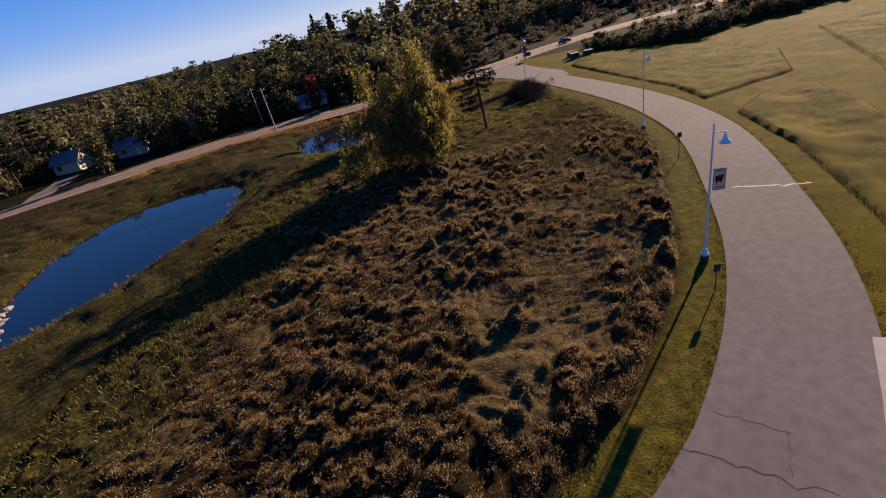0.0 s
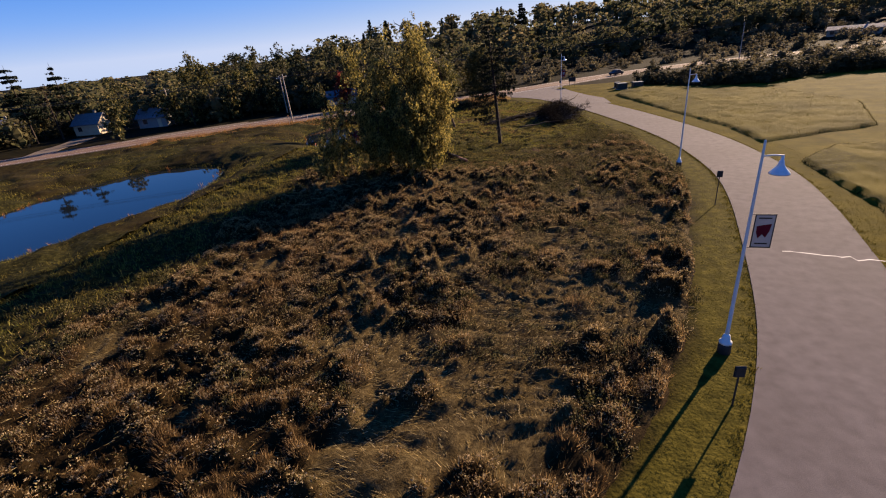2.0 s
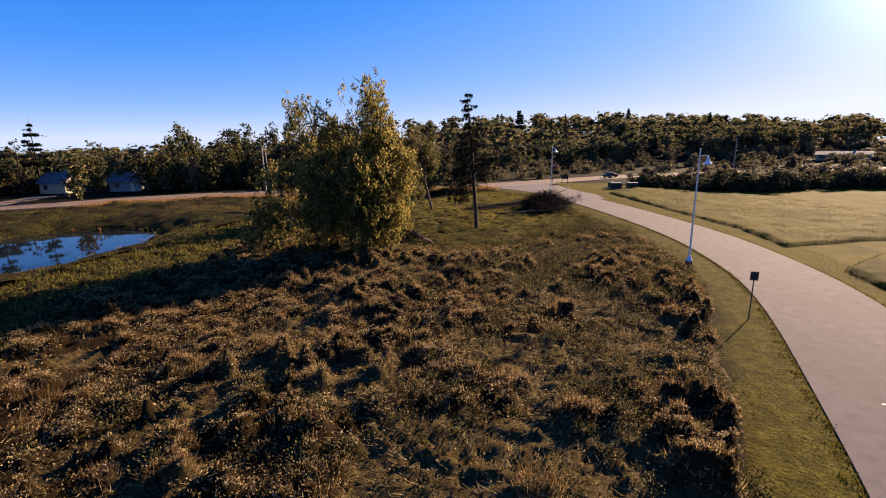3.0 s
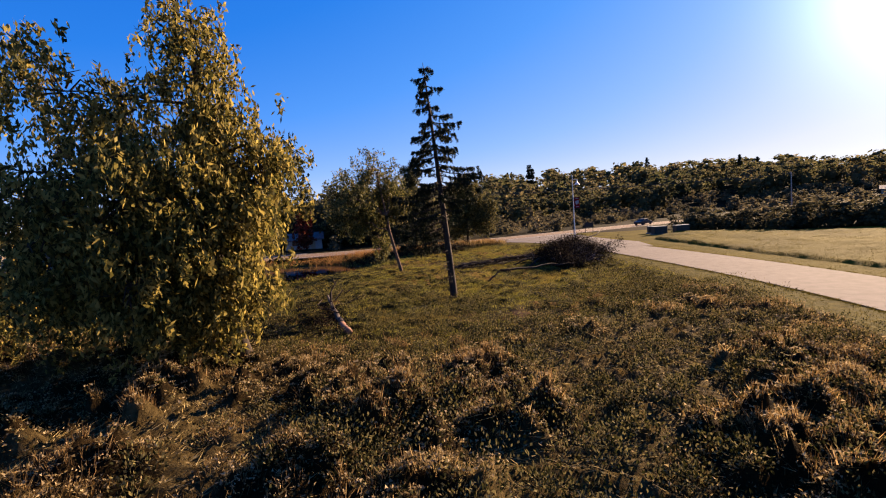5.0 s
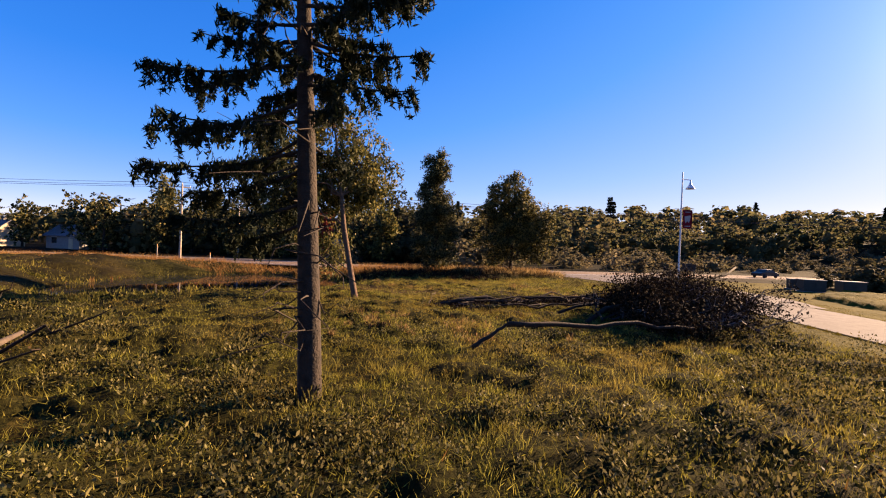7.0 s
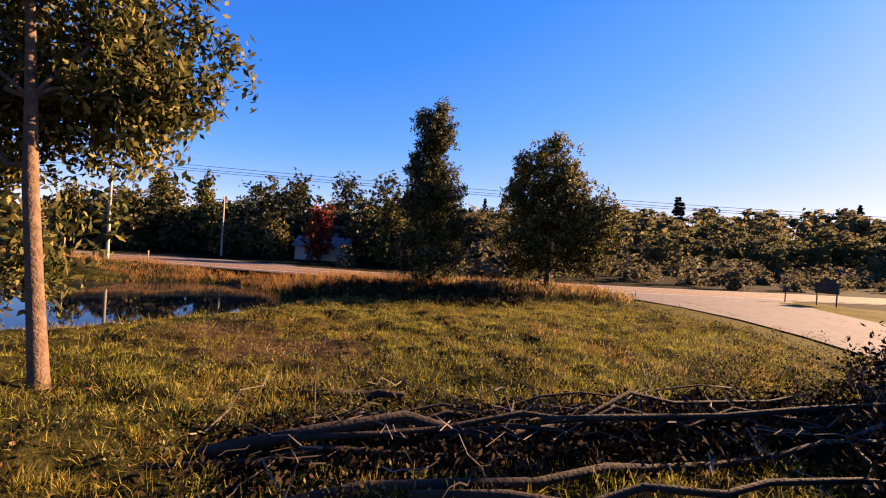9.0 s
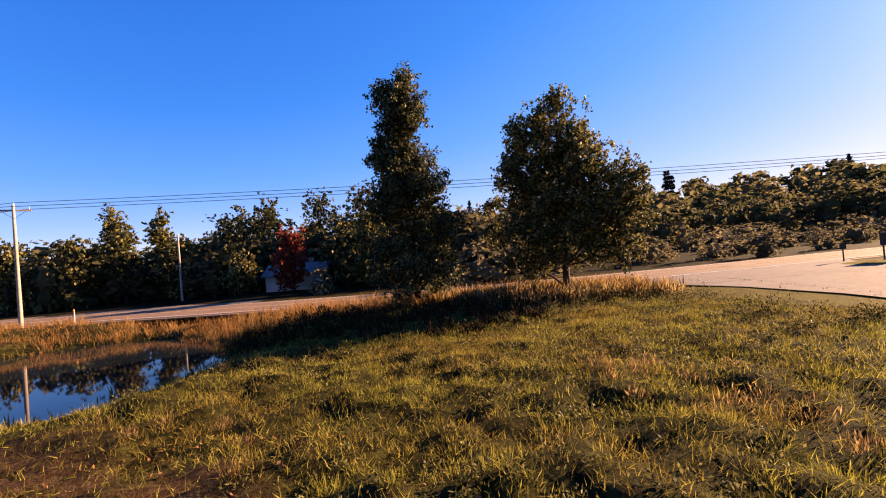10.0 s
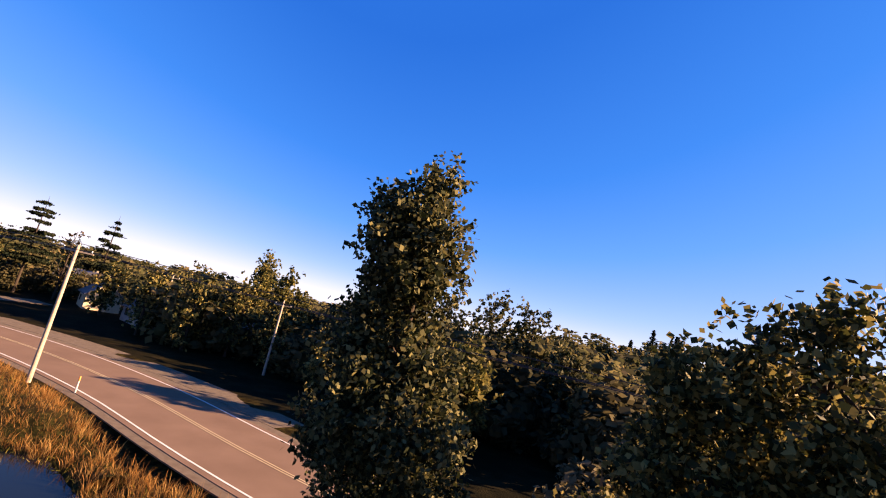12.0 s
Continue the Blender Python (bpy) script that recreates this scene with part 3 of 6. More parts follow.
tagged(new("road_mouth", mesh_np("road_mouth", av, af, M["asphalt"])), "widened asphalt mouth where drive meets road", "road", kind="structure")


def stripe(name, line, off, w, mat, lift=0.075, a=0, b=None):
    v, f = ribbon(line[a:b], off - w / 2, off + w / 2, lift, 0.004)
    tagged(new(name, mesh_np(name, v, f, mat)), "painted road line", "road line", kind="structure")


stripe("trim_edge_line", ROAD, -ROAD_HALF + 0.5, 0.13, M["white_line"])
stripe("trim_edge_line", ROAD, ROAD_HALF - 0.5, 0.13, M["white_line"])
stripe("trim_centre_line", ROAD, 0.12, 0.1, M["yellow_line"])
stripe("trim_centre_line", ROAD, -0.12, 0.1, M["yellow_line"])

# ---- matted vegetation: uneven relief of the meadow, the rough grass and the field ----
def vnoise(x, y, cell, seed):
    """Smooth value noise, 0 to 1, with cells of that many metres."""
    tab = np.random.default_rng(seed).uniform(0, 1, (64, 64))
    u, v = np.asarray(x) / cell, np.asarray(y) / cell
    iu, iv = np.floor(u).astype(int), np.floor(v).astype(int)
    fu, fv = u - iu, v - iv
    fu, fv = fu * fu * (3 - 2 * fu), fv * fv * (3 - 2 * fv)
    g = lambda a, b: tab[a % 64, b % 64]
    return (g(iu, iv) * (1 - fu) + g(iu + 1, iv) * fu) * (1 - fv) + (g(iu, iv + 1) * (1 - fu) + g(iu + 1, iv + 1) * fu) * fv


def greenish(x, y):
    """1 where rough green grass grows, 0 in the brown weeds."""
    return np.clip(sstep(39, 54, y + np.where(x < 2, 0.35 * x, 0.7 - 0.8 * (x - 2)) + 6 * (vnoise(x, y, 6, 12) - 0.5)) + (1 - sstep(-24, -17, x + 6 * (vnoise(x, y, 5, 13) - 0.5))), 0, 1)


def swathy(x, y):
    """1 in open places where the grass lies flat and pale."""
    bias = 0.2 * np.exp(-((x - 10.0) / 5.0) ** 2 - ((y - 20.0) / 9.0) ** 2) - 0.1 * sstep(2, -8, x) - 0.1 * sstep(9, 2, y)
    return sstep(0.53, 0.66, 0.65 * vnoise(x, y, 4.2, 84) + 0.35 * vnoise(x, y, 1.6, 85) + bias)


PILE = np.array([(-1.0, 73.4), (3.4, 76.6), (8.4, 81.0)])
MOW = HALF + 2.7
STEP = 0.2
MX, MY = np.meshgrid(np.arange(-30, 24.01, STEP), np.arange(-28, 111, STEP))
md, mr, ml = regions(MX, MY)
mp = np.minimum(poly_dist(MX, MY, POND_A_FINE), poly_dist(MX, MY, POND_B_FINE))
MASK = np.where(ml, 1.0, 0.0) * sstep(0, 0.5, md - MOW - 0.5 * (vnoise(MX, MY, 1.3, 9) - 0.5)) * sstep(7.5, 9, mr) * sstep(0.2, 1.4, mp) * sstep(0.0, 0.8, poly_dist(MX, MY, np.array([(11.5, 89), (8, 96), (3, 103), (-4, 108), (2, 111), (9, 103), (15, 94)], float)))
DIRT = np.zeros(MX.shape)
for dx, dy, ra, rb in ((5.8, 52.2, 3.2, 1.6), (-5.2, 78.4, 3.4, 2.2), (-9.6, 78.6, 2.2, 2.0)):
    DIRT = np.maximum(DIRT, sstep(1.25, 0.45, np.hypot((MX - dx) / ra, (MY - dy) / rb) + 0.9 * (vnoise(MX, MY, 0.9, 17) - 0.5)))
MGREEN, MSWATH = greenish(MX, MY), swathy(MX, MY)
gq = np.random.default_rng(64)
HUMP = np.zeros(MX.shape)
TONE = 0.25 + 0.3 * vnoise(MX, MY, 2.5, 31)
DOMES = []
for k in range(7000):
    cx, cy = gq.uniform(-29, 23), gq.uniform(-27, 72)
    i0, j0 = int((cx + 30) / STEP), int((cy + 28) / STEP)
    if gq.uniform() < MGREEN[j0, i0] * 2.5 - 0.4 or gq.uniform() < MSWATH[j0, i0] * 0.93 or MASK[j0, i0] < 0.5:
        continue
    patch = vnoise(cx, cy, 4.5, 91)
    r, h, tone = gq.uniform(0.25, 0.5) + 0.45 * gq.uniform() ** 3, gq.uniform(0.15, 0.5) + 1.05 * patch * gq.uniform(), 0.55 * gq.uniform() + 0.45 * vnoise(cx, cy, 3.5, 92)
    h *= 1 - 0.75 * MGREEN[j0, i0]
    DOMES.append((cx, cy, r, h, tone))
    w = int(r * 1.35 / STEP) + 1
    sl = (slice(max(0, j0 - w), j0 + w + 1), slice(max(0, i0 - w), i0 + w + 1))
    q = np.hypot(MX[sl] - cx, (MY[sl] - cy) * gq.uniform(0.8, 1.3)) / r
    z = h * np.clip(1 - q ** 2.2, 0, 1) ** 0.7 * (0.5 + 0.9 * vnoise(MX[sl], MY[sl], 0.33, 93))
    top = z > HUMP[sl]
    HUMP[sl] = np.where(top, z, HUMP[sl])
    TONE[sl] = np.where(top, 0.25 * TONE[sl] + 0.75 * tone, TONE[sl])
DOMES = np.array(DOMES)
comb = 6.0 * vnoise(MX, MY, 7.0, 71)
along, across = MX * np.cos(comb) + MY * np.sin(comb), -MX * np.sin(comb) + MY * np.cos(comb)
weave = 0.42 * vnoise(along, across * 2.2, 1.5, 72) ** 1.6 + 0.22 * vnoise(MX, MY, 0.45, 73) * vnoise(MX, MY, 1.7, 77)
turfy = 0.26 * np.clip(1.6 * vnoise(MX, MY, 0.9, 74) - 0.35, 0, 1) ** 1.3 + 0.26 * vnoise(MX, MY, 0.42, 75) * (0.4 + vnoise(MX, MY, 3.5, 76)) - 0.06
turfy = turfy * (1 - 0.45 * sstep(84, 96, MY))
HUMP = MASK * np.maximum(HUMP, (1 - MGREEN) * weave + MGREEN * np.maximum(turfy, 0.0) * (1 - 0.6 * DIRT))

HUMP *= sstep(0.9, 2.0, to_line(MX, MY, PILE))


def mat_at(x, y):
    """Height of the matted growth over the ground."""
    x, y = np.asarray(x, float), np.asarray(y, float)
    i, j = np.rint((x + 30) / STEP).astype(int), np.rint((y + 28) / STEP).astype(int)
    ok = (i >= 0) & (j >= 0) & (i < MX.shape[1]) & (j < MX.shape[0])
    return np.where(ok, HUMP[np.clip(j, 0, MX.shape[0] - 1), np.clip(i, 0, MX.shape[1] - 1)], 0.0)


def mat_mesh(name, X, Y, H, keep, attrs, mat, label):
    ny_, nx_ = X.shape
    i, j = np.meshgrid(np.arange(nx_ - 1), np.arange(ny_ - 1))
    q = np.stack([j * nx_ + i, j * nx_ + i + 1, (j + 1) * nx_ + i + 1, (j + 1) * nx_ + i], -1).reshape(-1, 4)
    q = q[keep.ravel()[q].any(1)]
    used, inv = np.unique(q, return_inverse=True)
    Z = terrain(X, Y) - 0.03 + H
    me = mesh_np(name, np.column_stack([X.ravel(), Y.ravel(), Z.ravel()])[used], inv.reshape(-1, 4), mat, True)
    for nm, arr in attrs:
        a = me.attributes.new(nm, "FLOAT", "POINT")
        a.data.foreach_set("value", arr.ravel()[used].astype(np.float32))
    return tagged(new(name, me), label, "vegetation", kind="stuff")


def thatch(name, stops, pale, green, dark=0.42):
    """Matted stems: hue by clump, broken up by fine grain and coarse mottling."""
    m = bpy.data.materials.new(name)
    m.use_nodes = True
    nt, L = m.node_tree, m.node_tree.links
    b = nt.nodes["Principled BSDF"]
    b.inputs["Roughness"].default_value, b.inputs["Specular IOR Level"].default_value = 0.95, 0.03
    geo = nt.nodes.new("ShaderNodeNewGeometry")

    def noise(scale, detail=6):
        n = nt.nodes.new("ShaderNodeTexNoise")
        n.inputs["Scale"].default_value, n.inputs["Detail"].default_value, n.inputs["Roughness"].default_value = scale, detail, 0.7
        L.new(geo.outputs["Position"], n.inputs["Vector"])
        return n.outputs["Fac"]

    def ramp(fac, cols, lo=0.3, hi=0.7):
        r = nt.nodes.new("ShaderNodeValToRGB")
        e = r.color_ramp.elements
        while len(e) < len(cols):
            e.new(0.5)
        for k, c in enumerate(cols):
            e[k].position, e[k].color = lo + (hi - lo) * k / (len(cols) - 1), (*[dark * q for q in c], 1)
        L.new(fac, r.inputs["Fac"])
        return r.outputs["Color"]

    def attr(nm):
        a = nt.nodes.new("ShaderNodeAttribute")
        a.attribute_name = nm
        return a.outputs["Fac"]

    def mix(f, a, b_):
        x = nt.nodes.new("ShaderNodeMix")
        x.data_type = "RGBA"
        L.new(f, x.inputs[0])
        L.new(a, x.inputs[6])
        L.new(b_, x.inputs[7])
        return x.outputs[2]

    fm = nt.nodes.new("ShaderNodeMix")
    fm.inputs[0].default_value = 0.55
    L.new(attr("tone"), fm.inputs[2])
    L.new(noise(9.0, 8), fm.inputs[3])
    col = ramp(fm.outputs[0], stops, 0.2, 0.75)
    col = mix(attr("swath"), col, ramp(noise(5.0, 8), pale))
    col = mix(attr("green"), col, ramp(noise(3.0, 9), green))
    col = mix(attr("dirt"), col, ramp(noise(6.0, 8), [(0.07, 0.038, 0.02), (0.2, 0.105, 0.055), (0.42, 0.26, 0.15)]))
    L.new(col, b.inputs["Base Color"])
    bp = nt.nodes.new("ShaderNodeBump")
    bp.inputs["Strength"].default_value, bp.inputs["Distance"].default_value = 0.9, 0.12
    L.new(noise(14.0, 5), bp.inputs["Height"])
    L.new(bp.outputs[0], b.inputs["Normal"])
    return m


# meadow colours scaled to a quarter: deep shade among the stems is in the colour
M["shaded_meadow_mat"] = thatch("shaded_meadow_mat", [(0.012, 0.009, 0.004), (0.04, 0.027, 0.011), (0.085, 0.053, 0.02), (0.14, 0.085, 0.032)], [(0.075, 0.052, 0.02), (0.23, 0.163, 0.064), (0.46, 0.345, 0.15)], [(0.012, 0.012, 0.005), (0.08, 0.073, 0.02), (0.26, 0.23, 0.06)], 0.25)
M["field_mat"] = thatch("field_mat", [(0.09, 0.074, 0.006), (0.18, 0.144, 0.01), (0.29, 0.228, 0.022)], [(0.16, 0.128, 0.012), (0.29, 0.228, 0.022)], [(0.035, 0.032, 0.005), (0.1, 0.086, 0.009), (0.22, 0.178, 0.016)], 0.36)
mat_mesh("meadow_growth", MX, MY, HUMP, MASK > 0.02, [("tone", TONE), ("swath", MSWATH), ("green", MGREEN), ("dirt", 0.85 * DIRT)], M["shaded_meadow_mat"], "matted brown weeds, laid grass and rough green turf")
BX, BY = np.meshgrid(np.arange(-78, -29.3, 0.45), np.arange(-20, 112, 0.45))
bd, br_, bl = regions(BX, BY)
bp_ = np.minimum(poly_dist(BX, BY, POND_A_FINE), poly_dist(BX, BY, POND_B_FINE))
BM = np.where(bl & (BY < np.interp(BX, ROAD[:, 0], ROAD[:, 1])), 1.0, 0.0) * sstep(5.5, 7.5, br_) * sstep(0.2, 1.6, bp_) * sstep(MOW, MOW + 1, bd)
BH = BM * (0.5 * np.clip(1.5 * vnoise(BX, BY, 2.6, 74) - 0.3, 0, 1) + 0.3 * vnoise(BX, BY, 1.0, 75))
mat_mesh("bank_growth", BX, BY, BH, BM > 0.02, [("tone", vnoise(BX, BY, 3.0, 31)), ("swath", 0.35 * sstep(0.5, 0.7, vnoise(BX, BY, 6.0, 35)) * BM), ("green", 0.45 + 0.55 * sstep(0.3, 0.55, vnoise(BX, BY, 8.0, 36)))], M["shaded_meadow_mat"], "uneven rough grass and dry weeds on the pond banks")
FX, FY = np.meshgrid(np.arange(20, 121, 0.4), np.arange(-1, 113, 0.4))
fa, fb, fc = poly_dist(FX, FY, MEADOW_A), poly_dist(FX, FY, MEADOW_B), poly_dist(FX, FY, MEADOW_C)
FM = sstep(0.25, -0.25, np.minimum(np.minimum(fa, fb), fc) + 0.3 * (vnoise(FX, FY, 1.5, 22) - 0.5))
FH = FM * (0.24 + 0.1 * vnoise(FX, FY, 1.4, 23) + np.where(fb < 0.5, 0.16, 0.08) * np.clip(2 * vnoise(FX, FY, 2.2, 24) - 0.7, 0, 1) + 0.12 * vnoise(FX, FY, 0.85, 28) ** 2)
mat_mesh("field_growth", FX, FY, FH, FM > 0.02, [("tone", vnoise(FX, FY, 4.0, 25)), ("swath", 0.5 * vnoise(FX, FY, 9.0, 26)), ("green", np.where(fb < 0.5, 0.75, 0.15) * sstep(0.35, 0.6, vnoise(FX, FY, 3.0, 27)))], M["field_mat"], "uncut yellow-green field grass with cut edges")

# ---- stones along the end of the first pond ----
gs = np.random.default_rng(55)
for k in range(26):
    u = gs.uniform(0, 1)
    sx, sy = -45.5 - 8.5 * u + gs.normal(0, 0.7), 17.6 + 9.0 * u + gs.normal(0, 0.7)
    bm = bmesh.new()
    bmesh.ops.create_icosphere(bm, subdivisions=2, radius=1.0)
    for v in bm.verts:
        v.co *= 1 + 0.22 * math.sin(v.co.x * 4 + k) * math.cos(v.co.y * 3 + 2 * k)
    r = gs.uniform(0.25, 0.6)
    st = tagged(new("stone", bm_mesh("stone", bm, M["stone"])), "pale rounded fieldstone at the pond edge", "stone", "stones at the pond end")
    st.matrix_basis = pose(sx, sy, float(terrain(np.array([sx]), np.array([sy]))[0]) + r * 0.2, 0, 0, gs.uniform(0, 360)) @ Matrix.Diagonal((r * 1.3, r, r * 0.6, 1))

# ---- cracks and joints in the drive ----
def crack(x0, y0, x1, y1, w, mat, label, seed, lift=0.056):
    g = np.random.default_rng(seed)
    p = bent((x0, y0, lift), (x1, y1, lift), w, w, 14, 0.25, 0, g)
    d = np.array([x1 - x0, y1 - y0])
    d /= np.linalg.norm(d)
    nrm = np.array([-d[1], d[0]])
    ww = (w * g.uniform(0.5, 1.3, len(p)))[:, None]
    n = len(p)
    v = np.vstack([np.column_stack([p[:, :2] + nrm * ww, np.full(n, lift)]), np.column_stack([p[:, :2] - nrm * ww, np.full(n, lift)])])
    k = np.arange(n - 1)
    tagged(new("trim_crack", mesh_np("trim_crack", v, np.column_stack([n + k, n + k + 1, k + 1, k]), mat)), label, "crack", kind="structure")


crack(20.2, 23.2, 25.2, 21.6, 0.05, M["sealed_joint"], "pale sealed joint across the drive", 1)
crack(6.7, 0.3, 11.0, -2.2, 0.03, M["crack"], "dark crack across the drive", 2)
crack(8.7, 1.9, 11.0, 0.4, 0.015, M["crack"], "thin dark crack in the drive", 3)
crack(10.9, 0.5, 9.9, -1.4, 0.012, M["crack"], "thin dark crack in the drive", 4)

slab = np.array([(11.9, -3.4), (15.2, 1.6), (17.3, 5.0), (21, 4.0), (30, -6), (24, -14)])
sv = np.vstack([np.column_stack([slab, np.full(len(slab), 0.045)]), np.column_stack([slab, np.full(len(slab), -0.2)])])
bm = bmesh.new()
top = [bm.verts.new(q) for q in sv[: len(slab)]]
bm.faces.new(top)
bmesh.ops.extrude_face_region(bm, geom=bm.faces[:])
bmesh.ops.translate(bm, vec=(0, 0, 0.012), verts=top)
bmesh.ops.recalc_face_normals(bm, faces=bm.faces[:])
tagged(new("pavement_slab", bm_mesh("pavement_slab", bm, M["concrete"])), "pale concrete driveway slab beside the drive", "pavement", kind="structure")


# ---- street lamps with banners ----
def street_lamp(x, y, z, face, label, cloth="banner_white", mark="banner_red", edge="black_metal"):
    t = thing("street_lamp", x, y, z, label, "street lamp", "lamps along the drive", face)
    part("pedestal", lathe("pedestal", [(0.0, -0.3), (0.26, -0.3), (0.25, 0.42), (0.22, 0.47), (0.0, 0.47)], M["sign_dark"], 18), t, "dark round footing")
    part("base_flange", lathe("base_flange", [(0.0, 0.47), (0.25, 0.47), (0.25, 0.55), (0.18, 0.6), (0.14, 0.85), (0.085, 0.92), (0.0, 0.92)], M["white_metal"], 18), t)
    part("pole", lathe("pole", [(0.08, 0.6), (0.064, 4.0), (0.052, 7.0), (0.04, 8.95), (0.03, 9.0), (0.0, 9.02)], M["white_metal"], 14), t)
    v, f = tubes([[(0, 0, 8.45, 0.03), (0.35, 0, 8.47, 0.03), (0.66, 0, 8.45, 0.028)]], 8)
    arm = part("arm", mesh_np("arm", v, f, M["white_metal"], True), t)
    part("shade", lathe("shade", [(0.0, 8.44), (0.045, 8.43), (0.05, 8.3), (0.08, 8.26), (0.1, 8.14), (0.16, 8.03), (0.26, 7.92), (0.32, 7.84), (0.33, 7.8), (0.3, 7.82), (0.22, 7.9), (0.08, 8.02)], M["lamp_shade"], 24, (0.62, 0, 0)), t, "white bell-shaped lamp shade")
    part("lens", lathe("lens", [(0.0, 7.82), (0.09, 7.83), (0.12, 7.88), (0.1, 7.98), (0.0, 8.0)], M["window_glass"], 12, (0.62, 0, 0)), t)
    if not cloth:
        return t
    for h in (6.27, 4.93):
        v, f = tubes([[(0.04, 0, h, 0.014), (0.86, 0, h, 0.011)]], 6)
        part("banner_rod", mesh_np("banner_rod", v, f, M["black_metal"], True), t)
    b = part("banner", box_mesh("banner", 0.68, 0.012, 1.34, M[cloth], (0.5, 0, 5.6), 0.0), t, "printed cloth banner with border")
    for sx, sz, ax, az in ((0.035, 1.34, 0.177, 5.6), (0.035, 1.34, 0.823, 5.6), (0.68, 0.035, 0.5, 6.25), (0.68, 0.035, 0.5, 4.95)):
        part("border", box_mesh("border", sx, 0.02, sz, M[edge], (ax, 0, az), 0.0), b)
    for k in (0, 1):
        part("caption_bar", box_mesh("caption_bar", 0.42, 0.018, 0.055, M["black_metal" if cloth == "banner_white" else mark], (0.5, 0, 6.12 - 1.02 * k), 0.0), b)
    # plain slanted emblem shape
    bm = bmesh.new()
    pts = [(-0.24, 0.2), (-0.02, 0.25), (0.24, 0.3), (0.2, 0.0), (0.1, -0.26), (-0.02, -0.12), (-0.14, -0.3), (-0.22, -0.06)]
    for yy in (-0.012, 0.012):
        fv = [bm.verts.new((0.5 + px, yy, 5.6 + pz)) for px, pz in pts]
        bm.faces.new(fv if yy < 0 else fv[::-1])
    part("emblem", bm_mesh("emblem", bm, M[mark]), b, "plain slanted emblem")
    return t


street_lamp(13.6, 13.5, 0.0, -6, "white steel street lamp with bell shade and white banner")
street_lamp(20.0, 42.8, -0.05, 10, "white steel street lamp with bell shade on round footing", "")
street_lamp(11.8, 87.0, 0.35, 25, "white steel street lamp with bell shade and red banner", "banner_red", "banner_white", "banner_red")


# ---- small roadside signs, markers, boxes ----
def small_sign(x, y, h, face, label):
    t = thing("roadside_sign", x, y, 0, label, "sign", "small signs along the drive", face)
    v, f = tubes([[(0, 0, -0.2, 0.035), (0, 0, h * 0.5, 0.033), (0, 0, h - 0.05, 0.03)]], 8)
    part("post", mesh_np("post", v, f, M["sign_dark"], True), t)
    part("panel", box_mesh("panel", 0.34, 0.06, 0.44, M["sign_dark"], (0, -0.06, h - 0.16), 0.03), t)
    part("rim", box_mesh("rim", 0.38, 0.03, 0.48, M["crack"], (0, -0.02, h - 0.16), 0.03), t)


small_sign(12.75, 10.3, 1.75, 4, "small dark sign on a thin post in mown grass")
small_sign(19.4, 31.5, 2.6, -8, "small dark sign on a thin post beside the drive")


def board_sign(x, y, w, h, z, face, label):
    t = thing("board_sign", x, y, 0.1, label, "sign", "", face)
    for s in (-1, 1):
        part("post", box_mesh("post", 0.11, 0.11, z + h + 0.3, M["sign_dark"], (s * w * 0.4, 0, (z + h) / 2 - 0.15), 0.01), t)
    part("board", box_mesh("board", w, 0.08, h, M["sign_dark"], (0, -0.08, z + h / 2), 0.02), t, "dark brown wooden board")
    part("frame", box_mesh("frame", w + 0.1, 0.1, 0.07, M["black_metal"], (0, -0.08, z + h), 0.015), t)


board_sign(16.9, 121.4, 1.75, 0.95, 1.1, -20, "dark brown board sign on two posts on mown island")
t = thing("post_sign", 14.0, 122.4, 0.1, "narrow dark post sign beside the road mouth", "sign")
part("post", box_mesh("post", 0.09, 0.09, 1.5, M["sign_dark"], (0, 0, 0.6), 0.01), t)
part("panel", box_mesh("panel", 0.42, 0.07, 0.5, M["sign_dark"], (0, -0.06, 1.2), 0.015), t)


def utility_box(x, y, sx, sy, h, face, label):
    t = thing("utility_box", x, y, 0.0, label, "utility box", "green boxes on the verge", face)
    part("pad", box_mesh("pad", sx + 0.3, sy + 0.3, 0.16, M["concrete"], (0, 0, 0.06), 0.02), t, "concrete pad")
    part("body", box_mesh("body", sx, sy, h, M["box_green"], (0, 0, 0.14 + h / 2), 0.05), t)
    part("lid", box_mesh("lid", sx + 0.1, sy + 0.1, 0.09, M["box_lid"], (0, 0, 0.17 + h), 0.03), t, "pale weathered lid")
    for s in (-1, 1):
        part("door", box_mesh("door", sx * 0.44, 0.03, h * 0.75, M["box_green"], (s * sx * 0.24, -sy / 2 - 0.012, 0.2 + h / 2), 0.01), t)


utility_box(26.3, 107.4, 2.0, 1.5, 1.15, 8, "low dark green utility box with pale lid on concrete pad")
utility_box(29.6, 107.6, 2.0, 1.5, 1.15, 8, "low dark green utility box with pale lid on concrete pad")
utility_box(26.0, 111.4, 1.1, 0.9, 1.0, 8, "small dark utility box behind the larger boxes")


def marker(x, y, h, mat, label):
    t = thing("marker_post", x, y, float(terrain(np.array([x]), np.array([y]))[0]), label, "marker post")
    part("post", lathe("post", [(0.06, -0.2), (0.055, h * 0.6), (0.055, h)], mat, 10), t)
    part("cap", lathe("cap", [(0.062, h - 0.3), (0.066, h - 0.28), (0.06, h), (0.0, h + 0.04)], M["orange"], 10), t, "orange cap")


marker(-43.6, 95.6, 1.2, M["siding"], "white marker post with orange cap in tall grass")
marker(-44.6, 88.8, 2.2, M["pole_wood"], "slim weathered wooden stake beside the pond")
marker(-28.4, 65.6, 1.1, M["siding"], "short pale stake on the pond bank")


